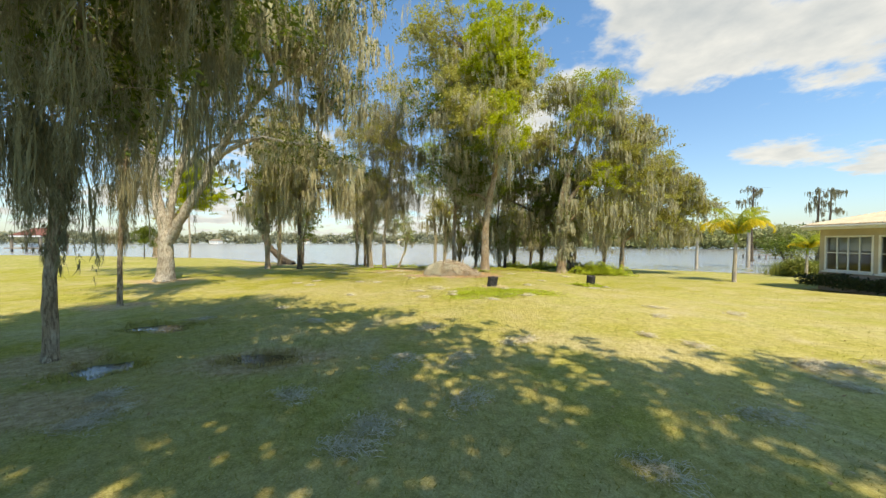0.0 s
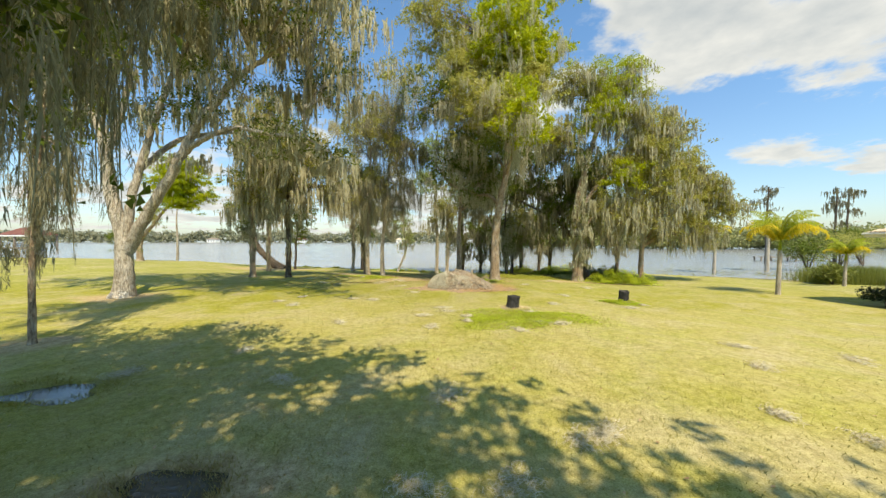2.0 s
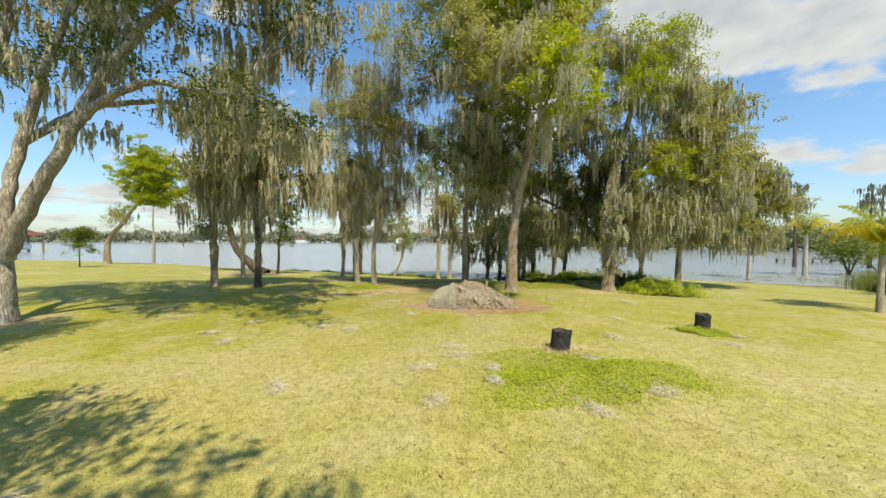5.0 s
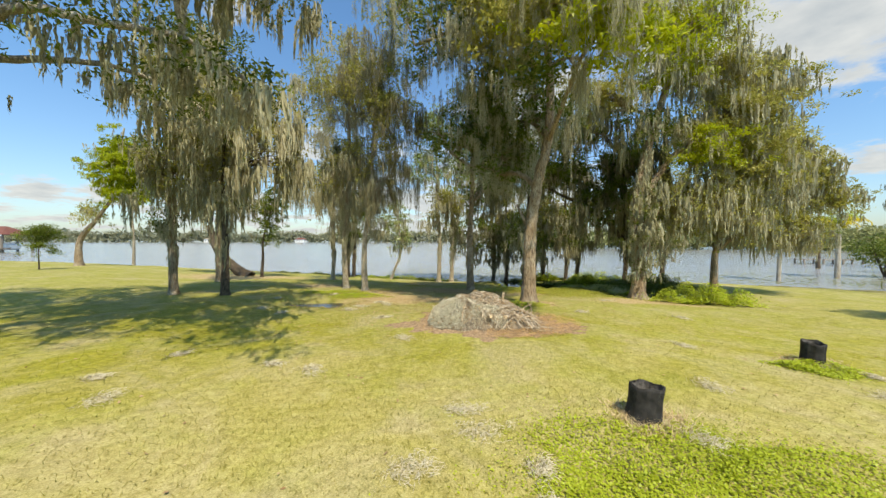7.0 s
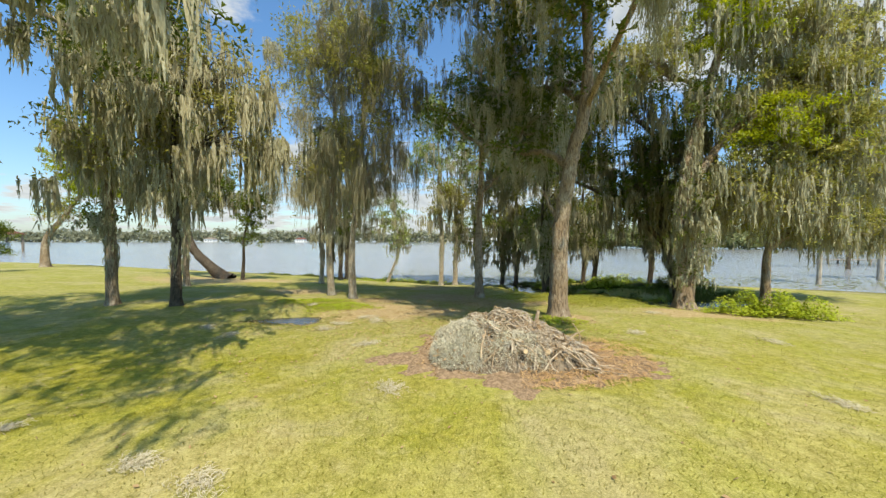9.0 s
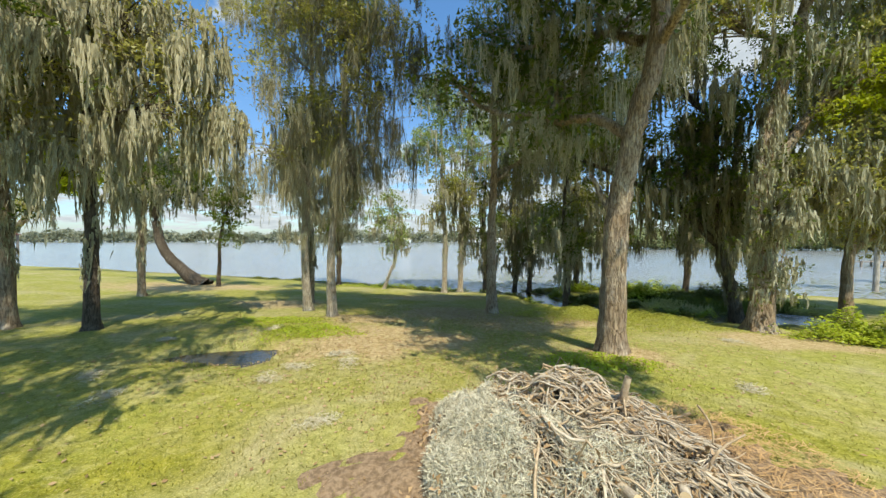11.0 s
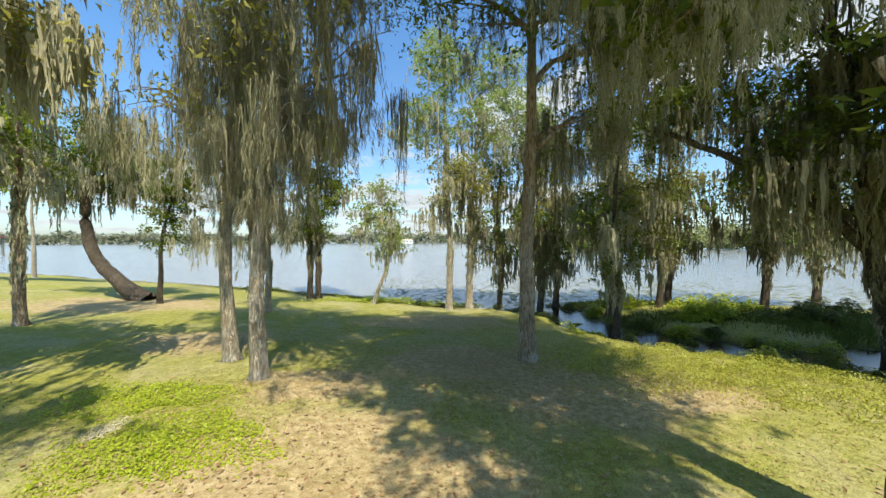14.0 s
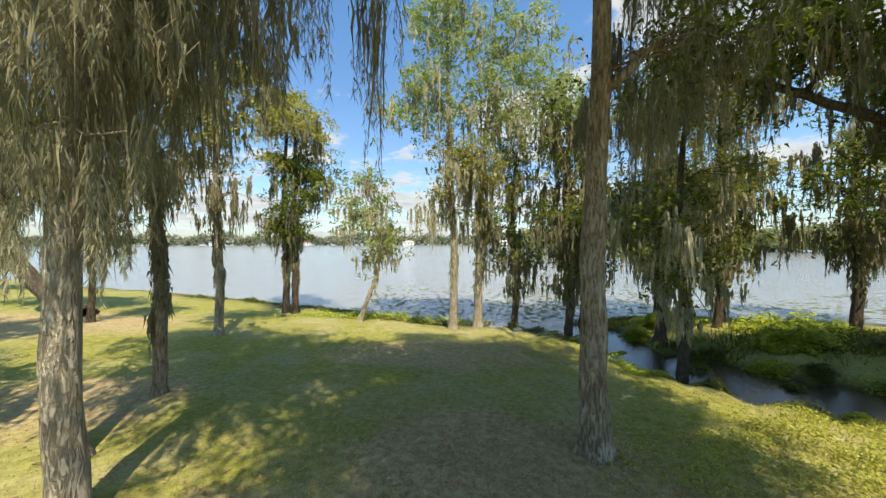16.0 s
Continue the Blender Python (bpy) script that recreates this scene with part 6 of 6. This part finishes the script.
def moss_tangle(seed, size):
    """A soft flat tangle of fallen moss, thinning out to its edge."""
    rng = np.random.default_rng(seed)
    n = 300
    lobes = rng.uniform(-1, 1, (4, 2)) * size * np.array([0.40, 0.22])
    at = lobes[rng.integers(0, 4, n)] + np.clip(rng.normal(size=(n, 2)), -1.7, 1.7) * size * np.array([0.34, 0.2])
    t = np.linspace(0, 1, 5)
    th = rng.uniform(0, 2 * np.pi, n)[:, None] + (rng.normal(size=n) * 2.2)[:, None] * t + np.cumsum(rng.normal(size=(n, 5)) * 0.4, axis=1)
    step = rng.uniform(0.012, 0.034, n)[:, None]
    x = at[:, :1] + np.cumsum(np.cos(th) * step, axis=1)
    y = at[:, 1:] + np.cumsum(np.sin(th) * step, axis=1)
    z = 0.010 + rng.uniform(0.004, 0.045, n)[:, None] * np.array([0.4, 0.8, 1.0, 0.8, 0.3])
    w = rng.uniform(0.0012, 0.0026, n)[:, None] * np.array([0.6, 1.0, 1.0, 0.8, 0.2])
    nx_, ny_ = -np.sin(th) * w, np.cos(th) * w
    V = np.stack([np.stack([x - nx_, y - ny_, z], -1), np.stack([x + nx_, y + ny_, z + 0.002], -1)], 2).reshape(-1, 3)
    p = (np.arange(n)[:, None] * 10 + np.array([0, 2, 4, 6])).reshape(-1)
    return V, np.stack([p, p + 1, p + 3, p + 2], -1)


spots = np.random.default_rng(110)
kinds = [moss_tangle(111 + i, 0.24 + 0.05 * i) for i in range(5)]
firsts = []
for i in range(64):
    x, y = (spots.uniform(-7, 7.5), spots.uniform(2.2, 22.5)) if i > 20 else (spots.uniform(-3.2, 6), spots.uniform(2.4, 6.0))
    if i < 13:
        x, y = ((0.3, 11.1), (1.5, 10.2), (2.7, 10.6), (3.4, 13.4), (-0.2, 12.2), (6.9, 14.2), (4.6, 15.6), (2.2, 11.9), (5.9, 13.2), (3.2, 3.3), (-3.6, 3.2), (-6.4, 19.2), (1.7, 2.5))[i]
    if math.hypot(x - 0.4, y - 17.2) < 1.8:
        continue
    m = pose(x, y, on_ground(x, y), 0, 0, spots.uniform(0, 360))
    if i < 5:
        ob = mesh_object("fallen_moss", *kinds[i], M_WISP)
        tagged(ob, "flat grey tangle of fallen moss on the grass", "fallen moss", "fallen moss on the lawn")
        ob.matrix_world = m
        firsts.append(ob)
    else:
        copy_thing(firsts[i % len(firsts)], m)


# ---------- the brush pile ----------
def brush_pile(x, y):
    rng = np.random.default_rng(120)
    z0 = on_ground(x, y)
    root = thing("brush_pile", x, y, z0, "heap of dead branches and grey moss on brown mulch", "brush pile")
    rx, ry, high = 1.5, 1.0, 0.67

    def top(u, v):
        """The heap's lumpy outline: steep at the mossy end, trailing off at the other."""
        lean = np.where(u < -0.2, 1.12, 1.0)
        d = np.clip(1 - (np.abs(u * lean) / rx) ** 3.6 - (np.abs(v) / ry) ** 4.0, 0, 1)
        lumps = 0.82 + 0.16 * np.sin(3.1 * u + 1) * np.sin(4.3 * v) + 0.17 * np.sin(7.3 * u + 2.2) * np.sin(6.1 * v + 1) + 0.11 * np.sin(15 * u) * np.sin(13 * v + 2)
        return high * d ** 0.62 * lumps * np.interp(u, [-1.5, -0.9, -0.2, 0.5, 1.0, 1.5], [0.86, 0.92, 1.08, 0.95, 0.66, 0.40])

    # mulch skirt
    g = 44
    uu, vv = np.meshgrid(np.linspace(-2.5, 2.9, g), np.linspace(-2.1, 1.9, g))
    an = np.arctan2(vv, uu)
    rr = np.hypot((uu - 0.2) / 2.2, vv / 1.45) * (1 + 0.10 * np.sin(5 * an) + 0.08 * np.sin(9 * an + 1) + 0.06 * np.sin(17 * an))
    zz = ground_z(uu + x, vv + y) - z0 + 0.075 * np.clip(1 - rr ** 2, -0.6, 1) + 0.02 * rng.normal(size=uu.shape) * (rr < 1)
    id_ = np.arange(g * g).reshape(g, g)
    q = np.stack([id_[:-1, :-1], id_[:-1, 1:], id_[1:, 1:], id_[1:, :-1]], -1).reshape(-1, 4)
    mesh_object("mulch", np.stack([uu, vv, zz], -1).reshape(-1, 3), q, M_MULCH, root, "brown mulch and bark bits")
    # earth and matted moss at the heart
    uu, vv = np.meshgrid(np.linspace(-rx, rx, g), np.linspace(-ry, ry, g))
    zz = top(uu, vv) * 0.72 + 0.045 * rng.normal(size=uu.shape) * (top(uu, vv) > 0.05) - 0.02
    mesh_object("heart", np.stack([uu, vv, zz], -1).reshape(-1, 3), q, M_HEART, root)
    # moss thrown over one end, in lumps that hang down the sides
    n = 40000
    lump = np.concatenate([np.stack([rng.normal(-0.95, 0.30, 36), rng.normal(-0.25, 0.42, 36)], -1), np.stack([rng.normal(-0.1, 0.25, 5), rng.normal(-0.60, 0.15, 5)], -1)])
    k = rng.integers(0, 41, n)
    u, v = lump[k, 0] + rng.normal(size=n) * 0.12, lump[k, 1] + rng.normal(size=n) * 0.10
    keep = top(u, v) > 0.04
    u, v, k = u[keep], v[keep], k[keep]
    n = len(u)
    puff = 0.10 * np.clip(1 - np.hypot(u - lump[k, 0], v - lump[k, 1]) / 0.26, 0, 1) ** 0.6
    fluff = np.stack([u, v, top(u, v) - 0.05 + puff + 0.07 * rng.uniform(0, 1, n) ** 2], -1)
    a0 = rng.normal(size=(n, 3)) * np.array([0.8, 0.8, 0.9])
    a0 *= (rng.uniform(0.025, 0.075, n) / np.linalg.norm(a0, axis=1))[:, None]
    b0 = np.cross(a0, rng.normal(size=(n, 3)))
    b0 *= (rng.uniform(0.0016, 0.004, n) / (np.linalg.norm(b0, axis=1) + 1e-9))[:, None]
    vv2 = np.stack([fluff - a0 - b0, fluff - a0 + b0, fluff + a0], 1).reshape(-1, 3)
    stuff(mesh_object("moss", vv2, np.arange(3 * n).reshape(-1, 3), M_FLUFF, root, "grey moss thrown over the heap"))

    def stick(thick, long, steep=0.22):
        u, v = (rng.uniform(-0.38, 1.05) * rx) * 0.88, rng.uniform(-ry, ry) * 0.88
        th = rng.uniform(0, math.pi) if rng.uniform() < 0.5 else rng.normal(-0.5, 0.5)
        tilt = rng.normal(0, steep)
        d = np.array([math.cos(th) * math.cos(tilt), math.sin(th) * math.cos(tilt), math.sin(tilt)])
        c = np.array([u, v, float(top(u, v)) + rng.uniform(-0.06, 0.10)])
        bend = rng.normal(size=3) * long * 0.05
        pts = smoothed([c - d * long / 2, c - d * long * 0.15 + bend, c + d * long * 0.2 - bend * 0.5, c + d * long / 2 + rng.normal(size=3) * long * 0.06], 3)
        lie = top(pts[:, 0], pts[:, 1])
        pts[:, 2] = 0.35 * pts[:, 2] + 0.65 * (lie + rng.uniform(-0.03, 0.07)) if steep < 0.4 else pts[:, 2]
        pts[:, 2] = np.minimum(np.maximum(pts[:, 2], 0.02), lie + 0.16 + (0.25 if steep > 0.4 else 0.0))
        return tube(pts, np.linspace(thick, thick * 0.45, len(pts)), 5, rng, 0.12)

    for i in range(290):
        vv3, ff3 = stick(rng.uniform(0.006, 0.017), rng.uniform(0.25, 0.95), 0.6 if i % 12 == 0 else 0.22)
        mesh_object("branch", vv3, ff3, (M_STICK_PALE if i % 4 == 0 else M_STICK_GREY) if i % 3 else M_STICK, root, smooth=True)
    # cut ends of thicker limbs that show in the heap
    for i in range(12):
        u, v = rng.uniform(-0.2, 1.0), rng.uniform(-0.8, 0.2)
        th, c = rng.uniform(-2.4, -0.7), np.array([u, v, float(top(u, v)) - 0.05])
        d = np.array([math.cos(th), math.sin(th), rng.uniform(-0.1, 0.35)])
        v6, f6 = tube(np.array([c - d * 0.25, c, c + d * 0.2]), [0.045, 0.042, 0.038], 9, rng, 0.08)
        log = mesh_object("log", v6, f6, M_STICK_GREY, root, smooth=True)
        bm = bmesh.new()
        bmesh.ops.create_circle(bm, cap_ends=True, segments=9, radius=0.037)
        bmesh.ops.transform(bm, matrix=Matrix.Translation(c + d * 0.2) @ Vector(d).to_track_quat("Z", "Y").to_matrix().to_4x4(), verts=bm.verts)
        part("cut_end", bm, M_CUT, log, "pale sawn end")
    # an upright broken stub
    v7, f7 = tube(np.array([(0.62, 0.1, 0.3), (0.60, 0.08, 0.62), (0.62, 0.05, 0.80)]), [0.04, 0.036, 0.03], 9, rng, 0.15)
    mesh_object("stub", v7, f7, M_STICK, root, "upright broken branch stub", smooth=True)
    vv4, ff4 = joined([stick(rng.uniform(0.002, 0.006), rng.uniform(0.15, 0.5), 0.35) for _ in range(650)])
    stuff(mesh_object("brushwood", vv4, ff4, M_STICK_GREY, root))
    # pine straw raked against one side
    n = 2600
    a = rng.uniform(-1.7, 0.9, n)
    r = rng.uniform(0.92, 1.55, n)
    u, v = 0.25 + rx * r * np.cos(a), ry * r * np.sin(a)
    p = np.stack([u, v, ground_z(u + x, v + y) - z0 + 0.05 * np.clip(1.7 - r, 0, 1) + rng.uniform(0.01, 0.07, n)], -1)
    d = rng.normal(size=(n, 3)) * np.array([1, 1, 0.2])
    d *= (rng.uniform(0.04, 0.11, n) / np.linalg.norm(d, axis=1))[:, None]
    w = np.cross(d, np.array([0, 0, 1.0])) * 0.05
    stuff(mesh_object("pine_straw", np.stack([p - d, p + w, p + d, p - w], 1).reshape(-1, 3), np.arange(4 * n).reshape(-1, 4), M_PINE, root, "orange-brown pine straw"))
    # dry leaves caught in the heap
    u, v = rng.uniform(-rx, rx, 1500), rng.uniform(-ry, ry, 1500)
    v5, f5 = leaves(np.stack([u, v, top(u, v) + 0.02], -1), 2, 0.04, 0.030, rng)
    stuff(mesh_object("dead_leaves", v5, f5, M_LITTER, root))


brush_pile(0.40, 17.2)


# ---------- shrubs and far bank ----------
def shrub(x, y, r, high, mat, seed, label):
    rng = np.random.default_rng(seed)
    root = thing("shrub", x, y, max(on_ground(x, y), WATER), label, "shrub", "shrubs on the right bank")
    masses = [(rng.uniform(-0.5, 0.5) * r, rng.uniform(-0.4, 0.4) * r, high * rng.uniform(0.4, 0.75), r * 0.6, r * 0.6, high * 0.35) for _ in range(6)]
    pts = np.concatenate([mass_points(m, 80, rng) for m in masses])
    v, f = leaves(pts, 9, 0.2, 0.10, rng)
    stuff(mesh_object("foliage", v, f, mat, root))
    for m in masses:
        v, f = tube(np.array([(0, 0, -0.1), (m[0] * 0.5, m[1] * 0.5, m[2] * 0.6), (m[0], m[1], m[2])]), [0.07, 0.05, 0.02], 6)
        mesh_object("stem", v, f, M_BARK_DARK, root)


for i, (x, y, r, h, mt) in enumerate([(40, 39, 3.0, 4.0, M_LEAF_OAK), (47, 42, 3.4, 4.6, OLV), (55, 46, 4.0, 5.5, M_LEAF_OAK), (27.5, 26, 1.0, 1.5, M_REED), (62, 52, 4.0, 6.0, OLV), (30, 22, 2.0, 3.0, LIM)]):
    shrub(x, y, r, h, mt, 130 + i, "bushy green shrub on the wet bank")
for i, (x, y, h) in enumerate([(45, 49, 12.0), (53.5, 48, 11.6), (57.5, 50, 12.0)]):
    tree("bare_tree", "bare-limbed bank tree hung with dull grey moss", x, y, [(0, 0, 0), (0.1, 0, 3.0), (0, 0, 6.0), (0.2, 0, h)], 0.25,
         [(0.3, 0, h * 0.97, 1.5, 1.2, 0.5, None, 0, 1.6, 1.5), (-0.6, 0, h * 0.84, 1.0, 0.9, 0.5, None, 0, 1.6, 1.6), (0.7, 0, h * 0.74, 0.8, 0.8, 0.5, None, 0, 1.6, 1.4), (0.1, 0, h * 0.6, 0.6, 0.6, 0.5, None, 0, 1.4, 1.2)], M_BARK_DARK, M_MOSS_DARK, 140 + i)


def boathouse(x, y):
    root = thing("boathouse", x, y, WATER, "open boathouse on posts with a red hipped roof", "boathouse")
    root.scale = (1.75, 1.75, 1.75)
    bm = bmesh.new()
    c = [bm.verts.new(p) for p in ((-2.7, -2.2, 2.7), (2.7, -2.2, 2.7), (2.7, 2.2, 2.7), (-2.7, 2.2, 2.7))]
    r = [bm.verts.new(p) for p in ((-0.9, 0, 4.0), (0.9, 0, 4.0))]
    for q in ((c[0], c[1], r[1], r[0]), (c[1], c[2], r[1]), (c[2], c[3], r[0], r[1]), (c[3], c[0], r[0]), (c[3], c[2], c[1], c[0])):
        bm.faces.new(q)
    part("roof", bm, M_RED, root, "red hipped roof")
    part("fascia", box(bmesh.new(), -2.6, -2.15, 2.45, 2.6, -2.02, 2.69), M_WHITE, root)
    for px in (-2.4, 0.0, 2.4):
        for py in (-1.9, 1.9):
            part("post", box(bmesh.new(), px - 0.11, py - 0.11, -1.5, px + 0.11, py + 0.11, 2.69), M_WOOD, root)
    part("deck", box(bmesh.new(), -3.0, -2.5, 0.5, 3.0, -1.3, 0.7), M_WOOD, root)
    part("covered_boat", box(bmesh.new(), -1.9, -0.7, 0.3, 1.7, 1.2, 1.4, bevel=0.3), M_WHITE, root, "pale boat on the lift")


boathouse(-120.0, 100.0)


def dock(x, y, length, turn):
    root = thing("dock", x, y, WATER, "weathered grey plank dock on posts", "dock", "docks on the inlet", turn=turn)
    for i in range(int(length / 0.4)):
        part("plank", box(bmesh.new(), i * 0.4, -0.8, 0.55, i * 0.4 + 0.37, 0.8, 0.62), M_WOOD, root)
    for i in range(int(length / 2.5) + 1):
        for s in (-0.75, 0.75):
            part("post", box(bmesh.new(), i * 2.5, s - 0.08, -1.2, i * 2.5 + 0.16, s + 0.08, 0.72), M_WOOD, root)


dock(60, 57, 8, 172)


def far_house(x, y, w, roof_mat, turn):
    root = thing("far_house", x, y, WATER, "small pale lakeside house far across the water", "house", "houses on the far shore", turn=turn)
    part("wall", box(bmesh.new(), -w / 2, -4, 0.2, w / 2, 4, 4.2), M_WHITE, root)
    bm = bmesh.new()
    v = [bm.verts.new(p) for p in ((-w / 2 - 0.6, -4.6, 4.2), (w / 2 + 0.6, -4.6, 4.2), (w / 2 + 0.6, 4.6, 4.2), (-w / 2 - 0.6, 4.6, 4.2), (-w / 2 + 2, 0, 6.6), (w / 2 - 2, 0, 6.6))]
    for q in ((0, 1, 5, 4), (1, 2, 5), (2, 3, 4, 5), (3, 0, 4), (3, 2, 1, 0)):
        bm.faces.new([v[i] for i in q])
    part("roof", bm, roof_mat, root)
    for k in range(3):
        part("window", box(bmesh.new(), -w / 2 + (k + 0.6) * w / 3.4, -4.06, 1.4, -w / 2 + (k + 0.6) * w / 3.4 + 1.4, -3.99, 3.0), M_DARK, root)


for x, y, w, mt, tn in ((-60, 505, 16, M_ROOF, 5), (-205, 496, 13, M_RED, -8), (40, 508, 14, M_WOOD, 10), (-330, 488, 15, M_WOOD, -12), (75, 500, 12, M_WHITE, 0)):
    far_house(x, y, w, mt, tn)

# pale dead trunk standing off the left bank
v, f = tube(smoothed([(0, 0, -0.5), (0.1, 0, 2.5), (0.0, 0, 5.0), (0.2, 0, 7.5)], 6), np.linspace(0.16, 0.05, 19), 10, np.random.default_rng(5), 0.05, 0.6)
snag = mesh_object("dead_trunk", v, f, M_BARK_PALE, smooth=True)
snag.location = (-33.4, 44.2, on_ground(-33.4, 44.2))
tagged(snag, "thin pale dead trunk at the lake's edge", "dead tree")

# floating pads and weed rafts off the bank
n = 2600
x = np.concatenate([rng.uniform(2, 46, 2000), rng.uniform(-6, 6, 600)])
y = shore(x) + rng.gamma(2.0, 3.2, n)
ang = np.arange(6) * math.pi / 3
rad = rng.uniform(0.05, 0.16, n)
V = np.stack([x[:, None] + rad[:, None] * np.cos(ang), y[:, None] + rad[:, None] * np.sin(ang), np.full((n, 6), WATER + 0.012)], -1).reshape(-1, 3)
tagged(mesh_object("lily_pads", V, np.arange(6 * n).reshape(-1, 6), M_REED), "small green lily pads floating near the bank", "lily pads", kind="stuff")
